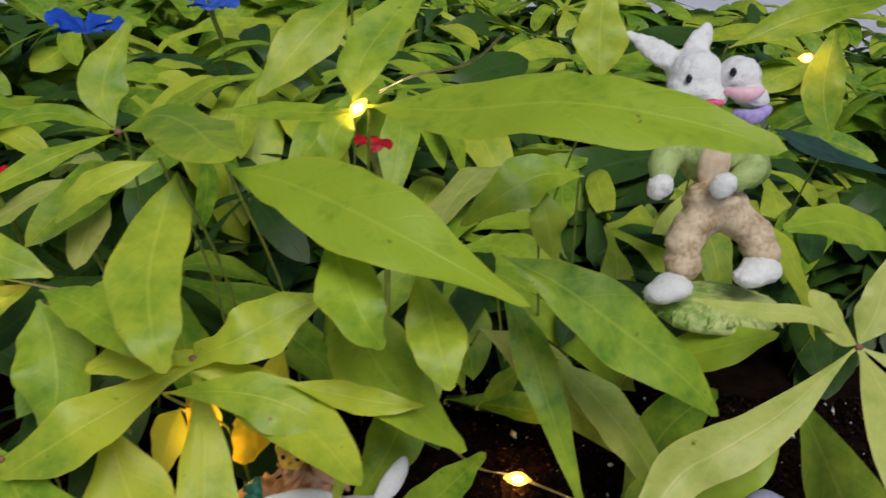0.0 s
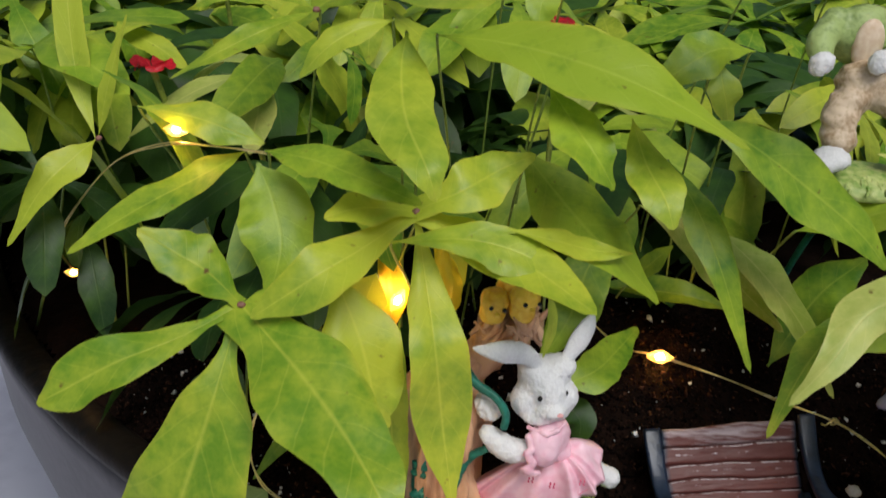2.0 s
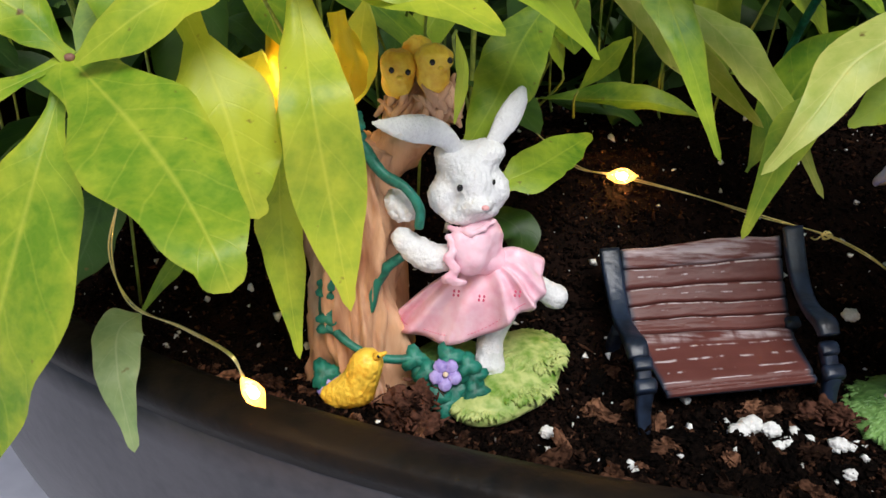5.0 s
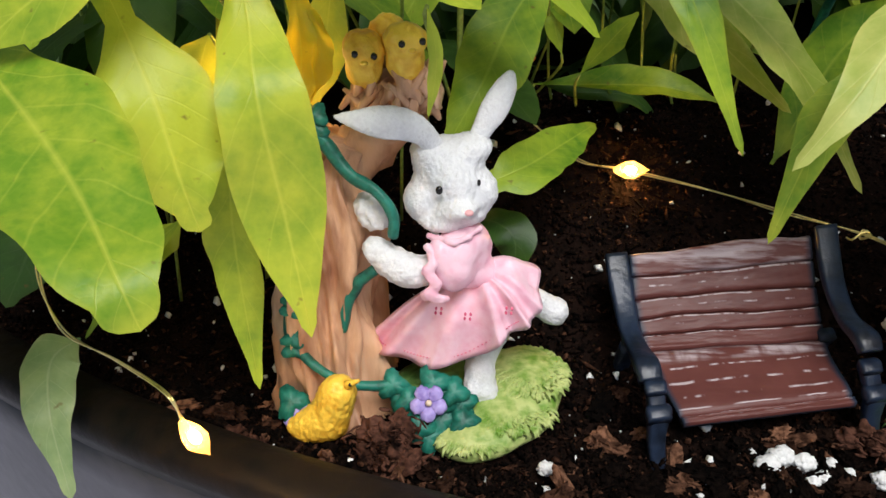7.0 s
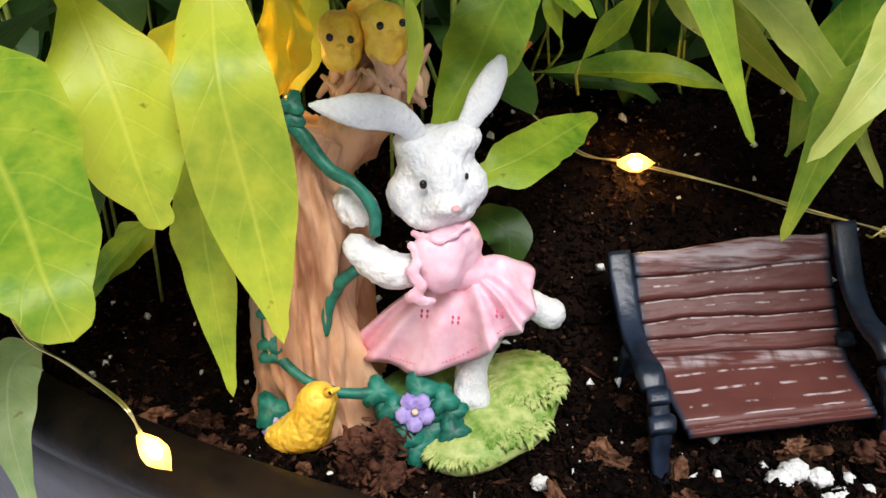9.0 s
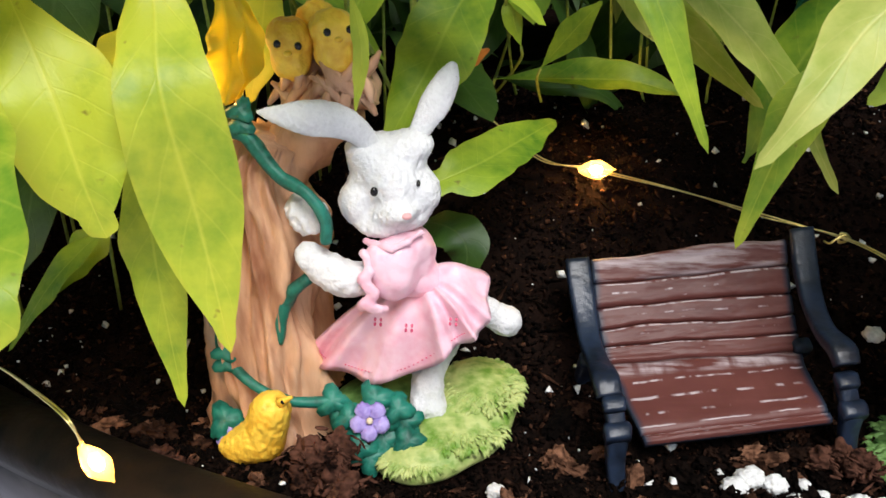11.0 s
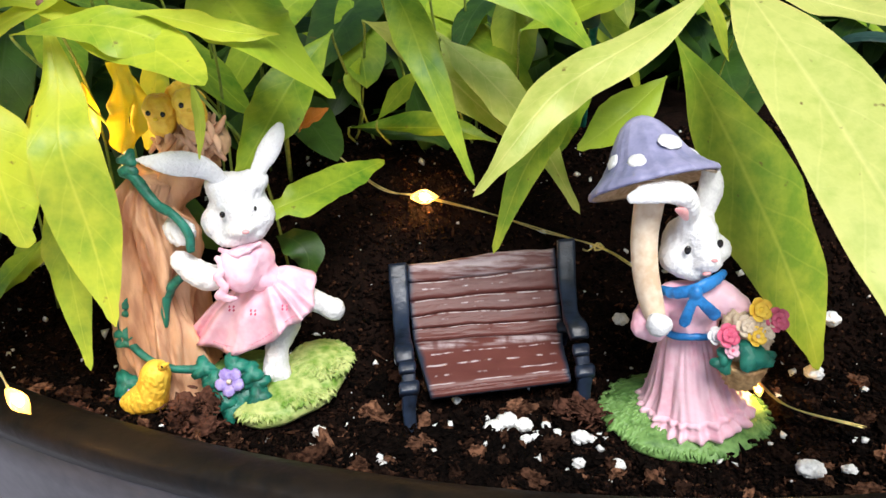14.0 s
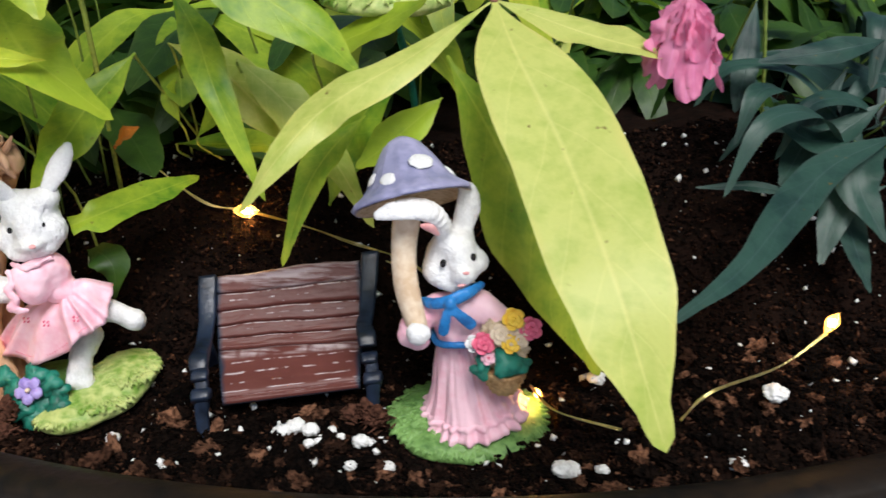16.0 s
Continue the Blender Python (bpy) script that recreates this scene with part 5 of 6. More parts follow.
# grassy base
moulded(bm, [((0.54, 15.26, 0.62), (0.82, 0.95, 0.40)), ((0.02, 14.31, 0.42), (1.0, 0.9, 0.36)), ((-0.65, 13.59, 0.30), (0.75, 0.55, 0.32))], GR, soft=1.7, fur=0.03, comb=(3, 3, 3))
blob(bm, (-2.22, 14.80, -0.59), (1.35, 1.0, 0.3), mat=GR, rough=0.06, sub=4)
blob(bm, (-1.19, 15.02, 0.45), (1.15, 0.9, 0.42), mat=TU, rough=0.06, sub=4)
strokes(bm, Vector((-1.18, 14.83, 0.60)), 120, (1.0, 0.8), 0.16, 0.2, TU, 31, lift=0.2)
for at, count, spread in (((0.59, 15.11, 0.98), 230, (0.78, 0.85)), ((0.10, 14.19, 0.76), 240, (0.9, 0.75)), ((-0.64, 13.47, 0.58), 110, (0.62, 0.4))):
    strokes(bm, Vector(at) - Vector((0, 0, 0.10)), int(count * 2.2), spread, 0.06, 0.16, GR, count, lift=-0.10)
# chick by the stump
skin(bm, [egg((-3.52, 13.70, 0.62), (0.46, 0.36, 0.32), (0, 15, 0)), egg((-3.30, 13.66, 1.02), (0.34, 0.32, 0.36)), egg((-3.16, 13.62, 1.48), (0.32, 0.30, 0.30)), egg((-3.94, 13.75, 0.42), (0.30, 0.22, 0.16), (0, 25, 0))], YE, res=0.028, soft=0.11, fur=0.022, comb=(13, 13, 7))
tube(bm, [(-2.98, 13.50, 1.69), (-2.74, 13.40, 1.88)], [0.1, 0.03], n=3, mat=YE)
blob(bm, (-2.91, 13.42, 1.76), (0.05, 0.04, 0.05), mat=BK, sub=1)
tagged(link_mesh("rabbit_figurine", bm, MATS), "white rabbit figurine in pink dress beside tree stump with chicks", "figurine")

# ---- rabbit figurine under a toadstool ----
bm = bmesh.new()
BASE = Vector((9.5, 13.6, 0.0))
blob(bm, BASE + Vector((0.28, 0, 0.16)), (2.05, 1.75, 0.44), mat=TU, rough=0.06, sub=4)
strokes(bm, BASE + Vector((0.28, 0, 0.26)), 1300, (2.0, 1.62), 0.30, 0.20, TU, 9, lift=0.05)
lathe(bm, BASE + Vector((0.40, -0.1, 0.45)), (-0.15, 0.05, 1), [(-0.05, 1.24), (0.2, 1.26), (0.4, 1.14), (0.7, 1.0), (1.0, 0.90), (1.4, 0.80), (1.8, 0.70), (2.1, 0.62), (2.3, 0.56)], sides=160, mat=PI, ripple=0.022, waves=6, crinkle=0.14)
lathe(bm, BASE + Vector((0.40, -0.1, 0.42)), (-0.15, 0.05, 1), [(-0.08, 1.34), (-0.02, 1.42), (0.06, 1.45), (0.14, 1.38), (0.22, 1.27), (0.27, 1.27), (0.32, 1.29), (0.37, 1.23), (0.4, 1.1)], sides=240, mat=PI, ripple=0.03, waves=27, caps=False, crinkle=0.16)
TOR = Vector((9.49, 13.30, 3.23))
skin(bm, [egg((9.50, 13.30, 3.52), (0.70, 0.52, 0.56)), egg((9.52, 13.30, 3.05), (0.60, 0.50, 0.40)), egg((9.98, 13.25, 3.74), (0.34, 0.36, 0.34)), egg((9.00, 13.25, 3.74), (0.28, 0.32, 0.30)),
          limb([(10.06, 13.20, 3.76), (10.36, 13.00, 3.56), (10.56, 12.80, 3.28)], [0.32, 0.33, 0.26]), egg((8.42, 12.98, 3.34), (0.34, 0.34, 0.42), (0, 18, 0)), limb([(8.90, 13.2, 3.72), (8.62, 13.1, 3.56), (8.44, 12.95, 3.30)], [0.26, 0.28, 0.26]),
          egg((8.26, 12.80, 3.16), (0.20, 0.22, 0.20)), egg((8.56, 12.74, 3.06), (0.22, 0.2, 0.18))], PI, res=0.04, soft=0.05, fur=0.035, comb=(4, 4, 4))
tube(bm, [TOR + Vector((0.60 * math.cos(a), 0.52 * math.sin(a), -0.34 + 0.04 * math.sin(a * 3))) for a in [k * math.pi / 12 for k in range(25)]], [0.085] * 25, n=60, mat=RI, flat=0.7)
skin(bm, [egg((9.34, 13.68, 4.92), (0.62, 0.60, 0.58)), egg((8.98, 13.44, 4.62), (0.36, 0.42, 0.34)), egg((9.92, 13.40, 4.86), (0.26, 0.34, 0.26)), egg((9.58, 13.08, 4.70), (0.32, 0.34, 0.22)), egg((9.36, 13.26, 4.40), (0.40, 0.36, 0.22)),
          egg((9.60, 13.00, 4.86), (0.22, 0.26, 0.16)), egg((9.42, 13.50, 5.34), (0.40, 0.42, 0.24)), egg((9.52, 13.22, 5.08), (0.26, 0.26, 0.30)),
          limb([(9.12, 13.42, 5.45), (9.06, 13.14, 5.95), (8.80, 12.90, 6.36), (8.42, 12.74, 6.52), (8.00, 12.66, 6.50), (7.68, 12.62, 6.42)], [0.18, 0.23, 0.27, 0.28, 0.24, 0.13], 0.5, (-0.1, -0.6, 0.8), 14),
          limb([(9.52, 13.80, 5.36), (9.62, 13.85, 5.72), (9.72, 13.92, 6.10), (9.70, 14.0, 6.40)], [0.20, 0.27, 0.29, 0.22], 0.5, (0, -0.9, 0.4), 10)],
     WH, res=0.038, soft=0.05, fur=0.02, comb=(10, 8, 7))
for p in ((9.10, 13.0, 5.02), (9.80, 13.06, 5.14)):
    blob(bm, p, (0.075, 0.06, 0.105), mat=BK, sub=3)
blob(bm, (9.62, 12.73, 4.90), (0.075, 0.05, 0.04), mat=NO, sub=3)
blob(bm, (9.52, 12.80, 4.55), (0.10, 0.06, 0.035), turn=(0, -12, 0), mat=NO, sub=3)
skin(bm, [limb([(8.97, 12.98, 5.78), (8.80, 12.76, 6.04), (8.62, 12.60, 6.16)], [0.06, 0.11, 0.05], 0.5)], NO, res=0.03)
# collar and bow
skin(bm, [limb([(8.62, 13.15, 3.96), (8.87, 12.78, 4.08), (9.23, 12.62, 4.24), (9.69, 12.78, 4.36), (9.98, 13.1, 4.38)], [0.10, 0.15, 0.15, 0.16, 0.10], 0.6), egg((9.25, 12.52, 4.22), (0.14, 0.12, 0.15)),
          limb([(9.24, 12.50, 4.18), (9.16, 12.48, 3.88), (9.11, 12.54, 3.50)], [0.08, 0.12, 0.15], 0.3, (0, -0.9, 0.3)), limb([(9.27, 12.50, 4.18), (9.46, 12.48, 3.95), (9.74, 12.54, 3.66)], [0.08, 0.12, 0.15], 0.3, (0, -0.9, 0.3))], RI, res=0.034, soft=0.012, fur=0.02, comb=(3, 3, 3))
# hand on the stalk
skin(bm, [egg((8.50, 12.46, 3.44), (0.26, 0.25, 0.26)), egg((8.42, 12.40, 3.60), (0.16, 0.16, 0.14)), egg((8.66, 12.42, 3.50), (0.14, 0.16, 0.14))], WH, res=0.04, soft=0.03, fur=0.02)
# toadstool
tube(bm, [(8.56, 12.70, 3.30), (8.40, 12.85, 3.80), (8.24, 13.05, 4.50), (8.20, 13.30, 5.30), (8.34, 13.60, 6.36)], [0.22, 0.27, 0.29, 0.30, 0.34], sides=28, n=30, mat=CR, rough=0.03, flute=0.03)
CAPB = Vector((8.42, 13.90, 6.20))
AX = Vector((-0.24, 0.62, 1)).normalized()
BELL = [(0.42, 0.3), (0.10, 1.15), (0.0, 1.36), (-0.05, 1.43), (0.02, 1.45), (0.10, 1.40), (0.22, 1.22), (0.40, 1.04), (0.62, 0.88), (0.90, 0.73), (1.14, 0.58), (1.34, 0.43), (1.47, 0.27), (1.54, 0.12), (1.55, 0.03)]
lathe(bm, CAPB, AX, BELL, sides=72, mat=CA, crinkle=0.07)
lathe(bm, CAPB, AX, [(0.36, 0.3), (0.06, 1.16), (-0.04, 1.35), (-0.06, 1.38), (-0.02, 1.28), (0.2, 0.9), (0.4, 0.25)], sides=48, mat=LI)
XA = Vector((1, 0, 0)) - AX * AX.x
XA.normalize()
YA = AX.cross(XA)
for ang, h, rad, s in ((-66, 0.74, 0.83, 0.30), (-118, 0.46, 1.00, 0.22), (-160, 0.62, 0.88, 0.22), (-12, 0.48, 0.98, 0.2), (80, 0.6, 0.89, 0.25)):
    out = XA * math.cos(radians(ang)) + YA * math.sin(radians(ang))
    quat = (out + AX * 0.72).normalized().to_track_quat("Z", "Y").to_euler()
    blob(bm, CAPB + AX * h + out * (rad + 0.015), (s, s * 0.8, 0.045), turn=[math.degrees(v) for v in quat], mat=WH, sub=3, rough=0.15)
# basket of flowers
BK0 = Vector((10.56, 12.55, 2.20))
lathe(bm, BK0 - Vector((0, 0, 0.42)), (0, 0, 1), [(0, 0.22), (0.06, 0.34), (0.13, 0.33), (0.20, 0.42), (0.27, 0.40), (0.34, 0.48), (0.41, 0.46), (0.48, 0.53), (0.56, 0.50), (0.64, 0.56), (0.72, 0.54), (0.66, 0.38)], sides=72, mat=ST, ripple=0.07, waves=12)


def blossom(at, size, mat, petals=5, heart=None, face=(0.1, -0.85, 0.45)):
    """A moulded blossom: two rings of cupped petals round a bud."""
    z = Vector(face).normalized()
    x = z.cross(Vector((0, 0.2, 1))).normalized()
    y = z.cross(x)
    for ring, (far, big, up) in enumerate(((0.62, 0.52, 0.0), (0.30, 0.40, 0.22))):
        for k in range(petals):
            a = 2 * math.pi * (k + 0.5 * ring) / petals
            out = x * math.cos(a) + y * math.sin(a)
            quat = (z + out * (-0.55)).normalized().to_track_quat("Z", "Y").to_euler()
            blob(bm, Vector(at) + out * size * far + z * size * up, (size * big, size * big, size * 0.13), turn=[math.degrees(v) for v in quat], mat=mat, sub=3, rough=0.14, scale=1.5, seed=k + size)
    blob(bm, Vector(at) + z * size * 0.3, (size * 0.22,) * 3, mat=mat if heart is None else heart, sub=2, rough=0.2)


for p, size in (((10.30, 12.62, 3.30), 0.34), ((10.55, 12.55, 3.10), 0.36), ((10.78, 12.60, 3.40), 0.30), ((10.36, 12.60, 2.80), 0.34), ((10.80, 12.55, 2.90), 0.30)):
    blob(bm, p, (size, size * 0.6, size), mat=LI, rough=0.5, scale=3, sub=4, seed=p[0])
for p, size, mat, heart in (((10.02, 12.30, 3.28), 0.26, RO, None), ((11.14, 12.55, 3.52), 0.27, RO, None), ((10.72, 12.55, 3.78), 0.26, YE, None), ((10.66, 12.32, 3.24), 0.22, YE, CR), ((10.42, 12.40, 3.46), 0.24, CR, None), ((10.88, 12.40, 3.30), 0.20, CR, None),
                            ((9.80, 12.42, 3.20), 0.20, WH, None), ((10.14, 12.24, 2.92), 0.17, PI, RO)):
    blossom(p, size, mat, heart=heart)
for p, size, turn in (((10.54, 12.10, 2.86), 0.40, 0.4), ((10.76, 12.16, 2.74), 0.34, 2.2), ((9.98, 12.22, 2.58), 0.28, 1.4), ((10.02, 12.26, 2.76), 0.24, 2.9), ((10.98, 12.30, 2.72), 0.22, 0.9)):
    ivy_leaf(bm, p, size, turn)
tagged(link_mesh("rabbit_figurine", bm, MATS), "white rabbit figurine in pink dress under violet spotted toadstool", "figurine")

# ---- rabbit figurine among the leaves behind ----
bm = bmesh.new()
tube(bm, [(7.82, 19.06, 9.73), Vector((7.82, 19.06, 9.73)) + Vector((0.5, 3.2, -3)), Vector((7.82, 19.06, 9.73)) + Vector((0.8, 5.5, -7))], [0.12, 0.12, 0.1], mat=IV)
blob(bm, (7.75, 18.92, 9.89), (1.75, 1.3, 0.42), mat=GR, rough=0.08)
strokes(bm, (7.75, 18.92, 10.0), 300, (1.7, 1.25), 0.22, 0.22, GR, 12, lift=0.1)
skin(bm, [limb([(7.35, 19.75, 12.20), (6.80, 19.35, 11.70), (6.70, 18.95, 11.00)], [0.50, 0.46, 0.42]), limb([(7.80, 19.80, 12.25), (8.50, 19.50, 11.85), (8.76, 19.25, 11.40)], [0.50, 0.46, 0.42]), egg((7.50, 19.90, 12.50), (0.80, 0.64, 0.55)),
          egg((6.72, 18.95, 11.10), (0.48, 0.46, 0.16)), egg((8.72, 19.25, 11.48), (0.48, 0.46, 0.16)), egg((6.76, 19.25, 11.55), (0.50, 0.46, 0.16))], LI, res=0.06, soft=0.05, fur=0.07, comb=(1.5, 1.5, 4))
skin(bm, [egg((6.42, 18.45, 10.66), (0.48, 0.52, 0.30)), egg((6.05, 18.20, 10.56), (0.40, 0.36, 0.24))], WH, res=0.05, fur=0.03)
skin(bm, [egg((8.66, 18.80, 11.14), (0.50, 0.54, 0.32)), egg((8.28, 18.52, 11.00), (0.40, 0.36, 0.25))], WH, res=0.05, fur=0.03)
skin(bm, [egg((7.40, 20.60, 13.55), (0.92, 0.66, 0.85)), limb([(6.55, 20.60, 13.90), (6.08, 20.05, 13.36), (5.98, 19.60, 13.05)], [0.36, 0.38, 0.28]), limb([(8.22, 20.55, 13.95), (8.42, 20.00, 13.40), (7.80, 19.45, 13.20)], [0.36, 0.38, 0.28])], VE, res=0.06, fur=0.05, comb=(2, 2, 3))
skin(bm, [egg((7.36, 20.02, 13.40), (0.42, 0.22, 0.72))], CR, res=0.06)
for hand in ((5.90, 19.32, 12.96), (7.42, 19.22, 13.13)):
    skin(bm, [egg(hand, (0.32, 0.28, 0.26)), egg(Vector(hand) + Vector((0.05, -0.05, 0.16)), (0.2, 0.2, 0.16)), egg(Vector(hand) + Vector((-0.1, -0.08, -0.16)), (0.16, 0.16, 0.14))], WH, res=0.05, fur=0.03)
skin(bm, [egg((6.86, 21.35, 15.30), (0.72, 0.72, 0.74)), egg((6.52, 21.00, 15.02), (0.40, 0.44, 0.34)), egg((7.16, 20.75, 14.98), (0.42, 0.46, 0.30)), egg((7.06, 21.1, 14.72), (0.46, 0.4, 0.24)),
          limb([(6.50, 21.60, 15.55), (5.90, 21.80, 15.82), (5.14, 22.20, 16.17)], [0.24, 0.34, 0.10], 0.5, (0, -0.8, 0.5)), limb([(6.76, 21.60, 15.75), (6.92, 21.80, 16.10), (7.12, 22.00, 16.46)], [0.22, 0.32, 0.18], 0.5, (0, -0.8, 0.5))], WH, res=0.05, fur=0.03, comb=(6, 6, 5))
skin(bm, [egg((7.88, 21.05, 15.45), (0.56, 0.54, 0.54)), egg((8.12, 20.75, 15.10), (0.40, 0.40, 0.30)), egg((8.38, 20.70, 15.00), (0.24, 0.3, 0.22))], WH, res=0.05, fur=0.03, comb=(6, 6, 5))
blob(bm, (7.16, 20.33, 14.92), (0.26, 0.12, 0.11), mat=RO, sub=3)
skin(bm, [limb([(7.50, 20.45, 15.20), (7.92, 20.25, 15.20), (8.30, 20.40, 15.30)], [0.12, 0.18, 0.1], 0.6)], PI, res=0.05)
skin(bm, [limb([(7.80, 20.4, 14.66), (8.20, 20.25, 14.64), (8.60, 20.5, 14.8)], [0.14, 0.2, 0.12], 0.7)], PU, res=0.05)
for p in ((6.50, 20.62, 15.42), (7.56, 20.58, 15.66)):
    blob(bm, p, (0.09, 0.08, 0.12), mat=BK, sub=2)
tagged(link_mesh("rabbit_figurine", bm, MATS), "white rabbit figurine in beige trousers and green vest among leaves", "figurine")

# ---- string of fairy lights ----
lights = tagged(new("fairy_lights"), "warm white drop bulbs on thin golden wire", "string lights")


def bulb(at, axis=(0, 0, -1), size=0.17):
    bm = bmesh.new()
    z = Vector(axis).normalized()
    lathe(bm, Vector(at) - z * size * 1.5, z, [(0, 0.2 * size), (0.5 * size, 0.5 * size), (1.2 * size, 0.8 * size), (2.0 * size, 0.88 * size), (2.7 * size, 0.55 * size), (3.3 * size, 0.12 * size), (3.5 * size, 0.03 * size)], sides=20, crinkle=0.25)
    drop = part("bulb", bm, DROP, lights)
    bm = bmesh.new()
    blob(bm, Vector(at) + z * size * 0.15, (0.42 * size, 0.42 * size, 0.62 * size), turn=[math.degrees(v) for v in z.to_track_quat("Z", "Y").to_euler()], sub=2)
    part("diode", bm, DIODE, drop, "glowing warm white diode")


def wire(pts, r=0.018):
    for k in (0, 1):
        bm = bmesh.new()
        tube(bm, [Vector(p) + Vector((0.03 * math.sin(i * 2 + k * 3), 0.02, 0.03 * math.cos(i * 2 + k * 3))) for i, p in enumerate(pts)], [r, r], sides=6, n=10 * len(pts))
        part("wire", bm, WIRE, lights)


bulb((3.23, 19.5, 3.52), (1, -0.2, 0.1), 0.24)
bulb((-1.49, 17.75, 14.9), (-0.7, -0.3, -0.9))
bulb((-10.5, 16.8, 10.9), (-1, 0, 0.1))
bulb((-5.05, 10.9, 2.7), (0.55, -0.1, -0.85), 0.21)
bulb((-4.95, 16.45, 6.75), (-0.5, 0, -1), 0.21)
bulb((-15.7, 21.9, 4.1), (-1, 0, 0))
bulb((-15.5, 20.7, 5.9), (-1, 0, 0), 0.08)
bulb((18.4, 12.8, 3.4), (0.4, 0, 1))
bulb((11.62, 13.80, 0.70), (-0.3, 0, 1), 0.13)
bulb((11.3, 25.3, 15.3), (-1, 0, 0))
wire([(-0.01, 20.00, 5.44), (0.77, 19.80, 4.71), (2.03, 19.70, 3.69), (3.23, 19.65, 3.45), (5.10, 18.90, 3.26), (6.61, 18.00, 3.11), (8.05, 17.3, 2.95), (8.80, 16.50, 2.80), (9.63, 16.00, 2.27)])
wire([(-8.05, 14.00, 5.29), (-8.40, 13.80, 3.94), (-7.95, 13.30, 3.02), (-6.51, 12.00, 3.30), (-5.46, 11.10, 3.37), (-5.2, 10.95, 2.95)])
wire([(11.35, 13.50, 1.22), (11.90, 12.60, 1.08), (13.37, 11.90, 1.02)])
wire([(14.52, 11.20, 1.83), (15.17, 11.30, 2.54), (17.06, 12.20, 2.59), (18.30, 12.70, 3.20)])
wire([(-1.11, 18.00, 15.19), (-0.29, 18.50, 15.53), (0.95, 19.50, 15.68), (1.80, 21.00, 16.18)])
wire([(-15.7, 21.8, 4.2), (-15.5, 20.7, 5.9),  (-12.79, 18.00, 9.29), (-11.00, 17.00, 10.42), (-9.52, 16.70, 10.57), (-7.99, 16.30, 10.59)])

bm = bmesh.new()
KNOT = Vector((8.05, 17.3, 2.95))
tube(bm, [KNOT + Vector((0.15 * math.cos(k * 1.9) * (1 - k * 0.04), 0.05 * math.sin(k * 2.3), 0.11 * math.sin(k * 1.9))) for k in range(9)] + [KNOT + Vector((-0.3, -0.1, -0.06)), KNOT + Vector((-0.45, -0.12, 0.0))], [0.022, 0.022], sides=6, n=60)
part("wire", bm, WIRE, lights)

# ---- perlite clumps and soil lumps that stand out ----
for p, s in (((0.78, 12.93, 0.10), 0.2), ((5.00, 13.02, 0.10), 0.28), ((5.33, 13.23, 0.10), 0.3), ((5.73, 13.10, 0.10), 0.27), ((6.00, 12.76, 0.10), 0.18), ((5.75, 12.64, 0.10), 0.16), ((6.27, 13.15, 0.10), 0.15), ((6.51, 12.88, 0.10), 0.14), ((7.05, 12.63, 0.10), 0.26), ((5.84, 11.31, 0.10), 0.22), ((12.08, 11.33, 0.20), 0.3),
             ((2.45, 11.70, 0.20), 0.18), ((6.85, 11.65, 0.20), 0.18), ((14.27, 16.15, 1.20), 0.3), ((13.29, 14.53, 0.60), 0.28), ((7.74, 11.66, 0.10), 0.22), ((5.80, 11.82, 0.10), 0.18),
             ((17.22, 12.46, 1.50), 0.34), ((18.14, 24.80, 3.00), 0.3), ((11.90, 11.24, 0.30), 0.3), ((12.84, 11.22, 0.30), 0.2), ((15.95, 10.96, 0.60), 0.26), ((8.60, 16.22, 1.20), 0.24)):
    bm = bmesh.new()
    blob(bm, Vector(p) + Vector((0, 0, s * 0.45)), (s * 0.85, s * 0.75, s * 0.62), rough=0.3, scale=2.2, sub=4, seed=p[0])
    tagged(link_mesh("perlite_grain", bm, PERLITE), "crumbly white perlite grain lying on the soil", "perlite", group="perlite grains")
for p, s in (((-2.26, 13.30, 0.75), 0.62), ((-5.09, 13.28, 0.50), 0.5), ((7.19, 13.52, 0.40), 0.5), ((-2.04, 12.80, 0.56), 0.6)):
    bm = bmesh.new()
    chip = random.Random(int(p[0] * 100))
    forms = [egg(Vector(p) + Vector((chip.gauss(0, s * 0.45), chip.gauss(0, s * 0.25), chip.uniform(-0.3, 0.15) * s)), (s * chip.uniform(0.3, 0.6), s * chip.uniform(0.25, 0.45), s * chip.uniform(0.25, 0.45)), (chip.uniform(-40, 40), chip.uniform(-40, 40), 0)) for k in range(6)]
    skin(bm, forms, res=0.032, soft=0.02, fur=0.15, comb=(5, 5, 9), seed=p[0] * 5)
    for k in range(130):
        q = Vector(p) + Vector((chip.gauss(0, s * 0.5), chip.gauss(0, s * 0.34) - 0.1, chip.gauss(0, s * 0.2)))
        blob(bm, q, (chip.uniform(0.06, 0.2), chip.uniform(0.02, 0.05), chip.uniform(0.02, 0.04)), turn=(chip.uniform(-30, 30), chip.uniform(-30, 30), chip.uniform(0, 180)), rough=0.4, sub=1, seed=k)
    tagged(link_mesh("soil_lump", bm, LUMP), "brown crumbly lump of peat soil", "soil", kind="stuff")

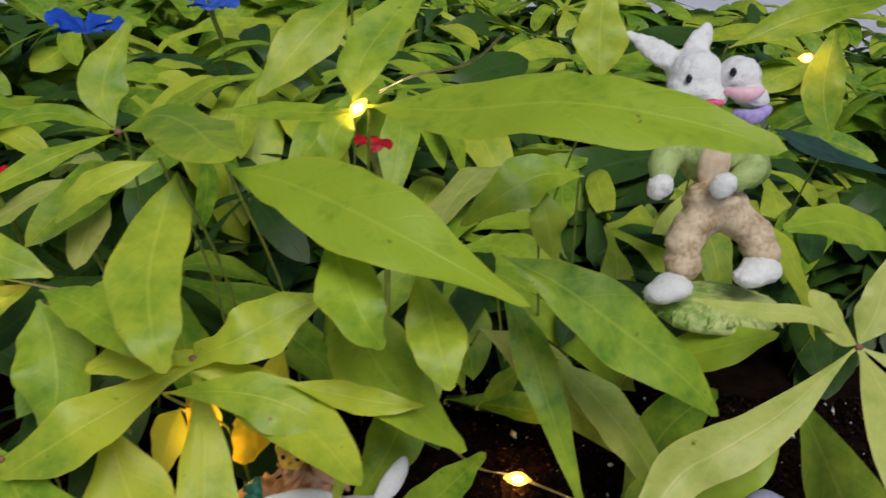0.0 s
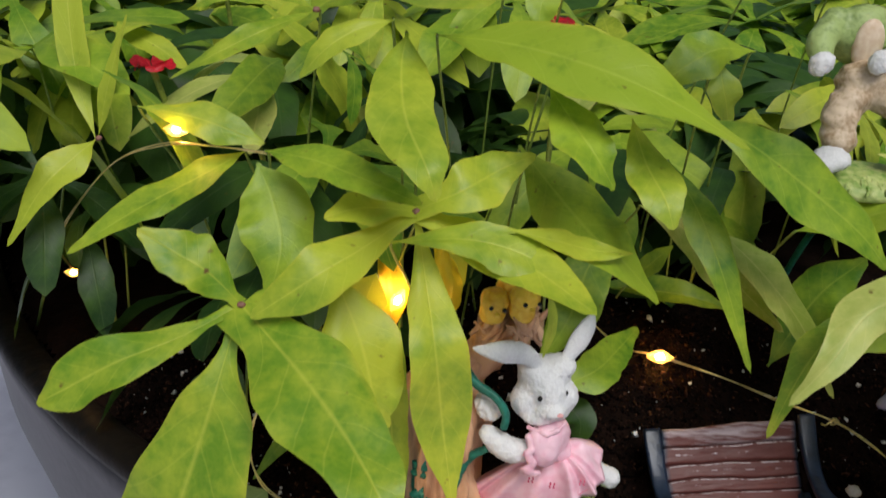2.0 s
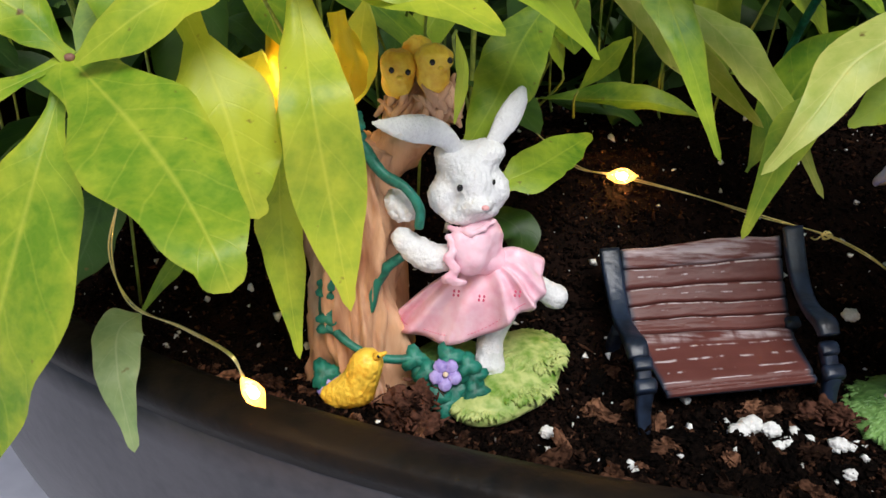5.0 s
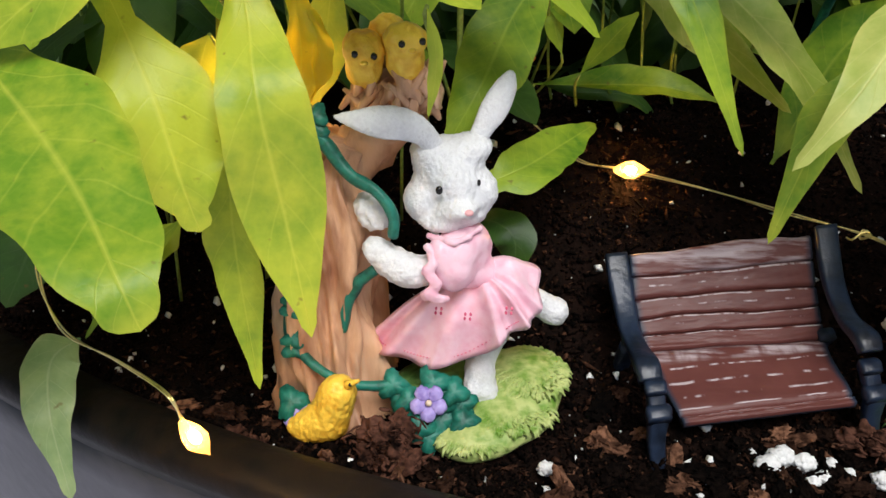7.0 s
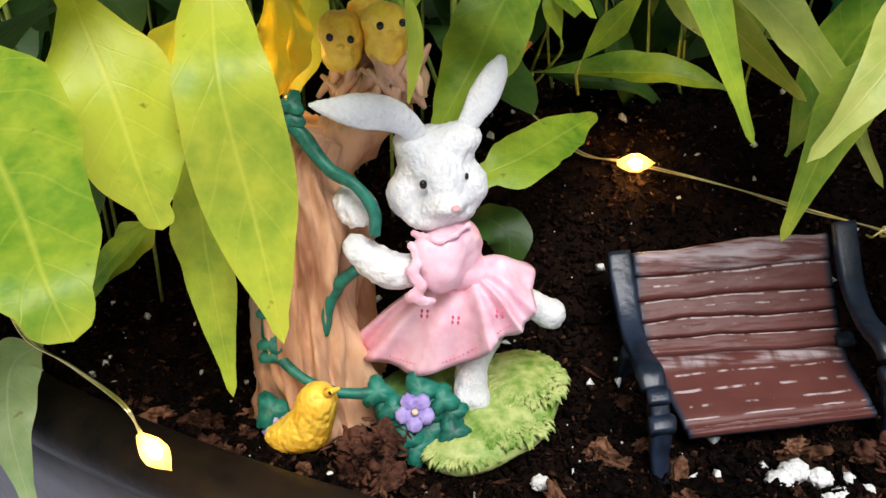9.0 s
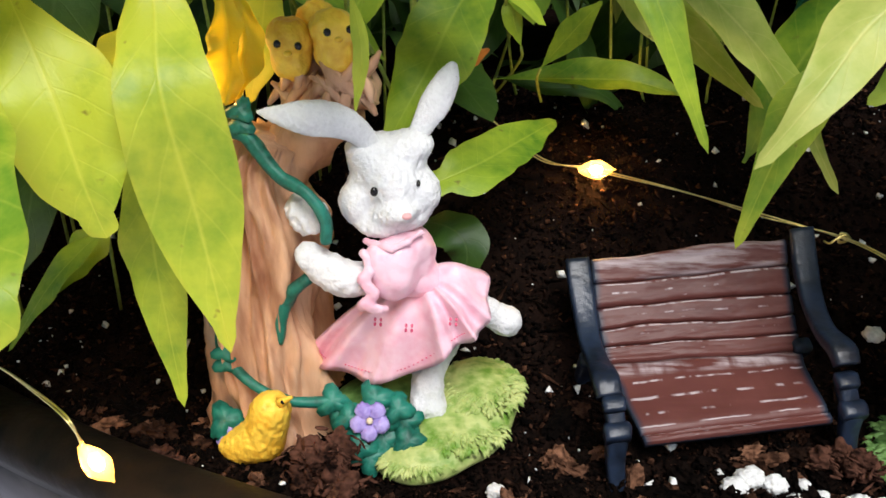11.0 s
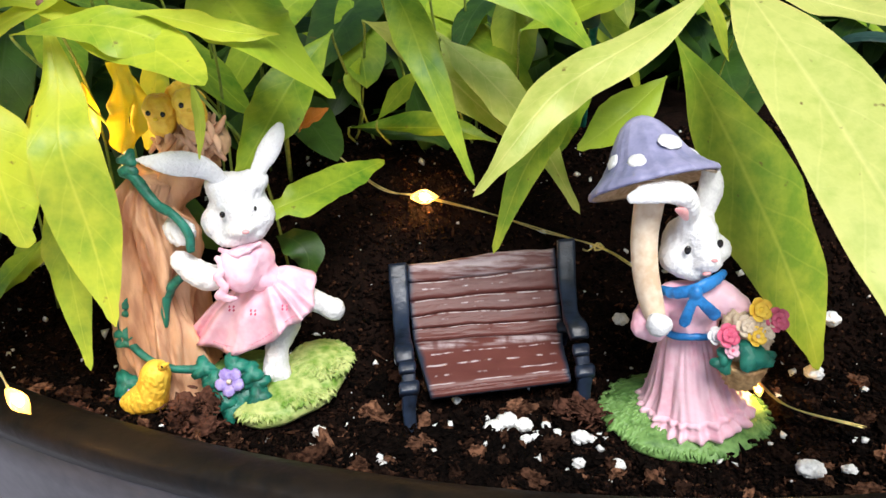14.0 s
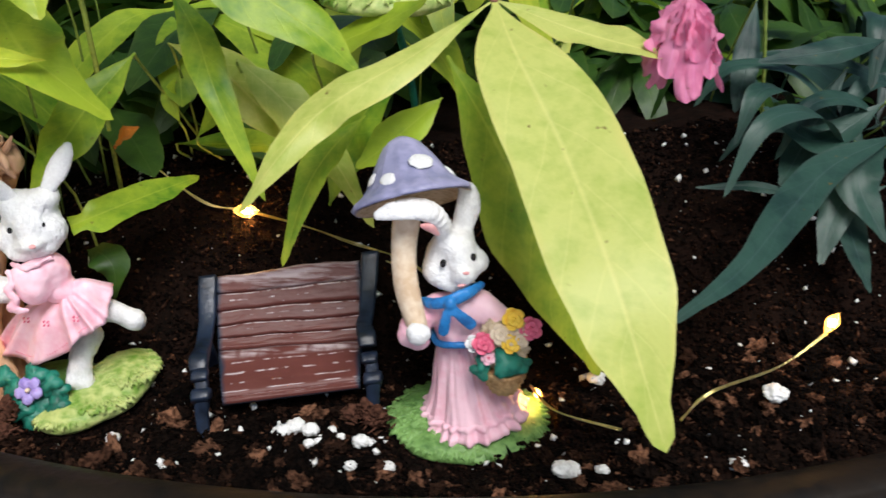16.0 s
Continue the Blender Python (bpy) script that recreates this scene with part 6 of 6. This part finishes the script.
# ---- bluish plant with a pink flower ----
pink_plant = tagged(new("carnation_plant"), "pink carnation with narrow bluish green leaves", "plant")
leaf(pink_plant, BLUE, ([(22.10, 18.00, 6.42), (19.59, 16.50, 6.08), (17.67, 14.50, 5.66), (15.62, 12.00, 5.28), (13.42, 9.80, 5.23)], 1.0, dict(peak=0.35)))
for a, b, c, w in (((21.94, 19.00, 7.01), (20.00, 18.50, 6.01), (17.99, 18.00, 7.17), 1.0), ((21.13, 20.00, 7.74), (19.78, 19.00, 5.66), (18.88, 18.00, 4.83), 1.1), ((22.07, 20.00, 8.56), (20.44, 19.50, 8.36), (18.02, 19.00, 8.16), 0.9),
                   ((20.19, 18.00, 4.82), (20.56, 17.00, 4.03), (20.49, 15.00, 2.97), 0.9), ((21.64, 18.00, 6.17), (20.58, 17.00, 5.39), (21.17, 16.00, 3.98), 1.2), ((19.59, 18.00, 4.56), (18.06, 18.00, 4.83), (16.43, 18.00, 4.81), 0.35),
                   ((18.90, 22.00, 9.32), (18.31, 20.50, 7.62), (18.00, 20.00, 6.38), 0.8), ((21.37, 17.00, 5.22), (20.25, 17.00, 4.72), (19.48, 16.00, 3.31), 1.0)):
    leaf(pink_plant, BLUE, ([a, b, c], w))
r = random.Random(21)
for k in range(22):
    a = r.uniform(0, 6.28)
    root = Vector((23.0 + r.uniform(-2.5, 2.5), 21.0 + r.uniform(-2, 4), 4.0 + r.uniform(0, 2)))
    L = r.uniform(4, 7.5)
    d = Vector((math.cos(a), math.sin(a), 0))
    rise = r.uniform(0.1, 0.8)
    leaf(pink_plant, BLUE, ([root, root + d * L * 0.4 + Vector((0, 0, L * rise * 0.6)), root + d * L * 0.8 + Vector((0, 0, L * rise * 0.7)), root + d * L + Vector((0, 0, L * rise * 0.3))], r.uniform(0.6, 1.0), dict(up=(0, -0.4, 1))))
bm = bmesh.new()
uvs = bm.loops.layers.uv.new("UVMap")
FLW = Vector((14.66, 15.00, 10.78))
r = random.Random(8)
for k in range(44):
    a = k / 9 * 6.28 + k * 0.1
    d = Vector((math.cos(a) * r.uniform(0.12, 0.42), math.sin(a) * 0.4, -1)).normalized()
    lobe(bm, uvs, [FLW, FLW + d * 0.7 + Vector((d.x, d.y, 0)) * 0.5, FLW + d * r.uniform(1.2, 2.5) + Vector((d.x, d.y, 0)) * 0.5], r.uniform(0.35, 0.75), peak=0.8, up=(-d.x, -d.y, 0.3), wave=1.1, tip=0.35, seed=k * 1.7)
part("flower", bm, PETAL, pink_plant, "drooping pink ruffled carnation flower")
stem(pink_plant, [FLW + Vector((0, 0, -0.2)), FLW + Vector((1.2, 2.4, 1.6)), FLW + Vector((3.5, 5, 0)), FLW + Vector((5.5, 7, -9))], 0.08, material=STALK)

# ---- small blossoms at the back ----
for name, at, size, tone, words in (("blue_flower", (-12.8, 30.5, 13.6), 1.5, (0.02, 0.12, 0.75), "bright blue blossom behind the vine leaves"), ("blue_flower", (-8.5, 31.5, 14.6), 1.1, (0.05, 0.15, 0.7), "bright blue blossom behind the vine leaves"),
                                    ("red_flower", (-12.7, 22.2, 11.0), 0.7, (0.6, 0.01, 0.02), "red blossom half hidden under vine leaves"), ("red_flower", (-1.3, 19.2, 13.6), 0.5, (0.5, 0.01, 0.02), "red blossom half hidden under vine leaves"), ("red_flower", (-9.6, 21.5, 9.6), 0.45, (0.6, 0.01, 0.02), "red blossom half hidden under vine leaves")):
    thing = tagged(new(name), words, "flower")
    hue = leaf_material(name + "_petal", tone, tuple(c * 0.5 for c in tone), 0.25)
    for k in range(5):
        a = k * 1.257
        d = Vector((math.cos(a), math.sin(a) * 0.6, 0.35 + 0.2 * math.sin(a * 2)))
        leaf(thing, hue, ([at, Vector(at) + d * size * 0.55, Vector(at) + d * size + Vector((0, 0, -0.2))], size * 0.8, dict(peak=0.65, tip=0.45, up=(0, -0.3, 1))), name="petal")
    stem(thing, [Vector(at), Vector(at) + Vector((0.4, 1, -3)), Vector(at) + Vector((0.5, 1.5, -at[2] + 3))], 0.1)
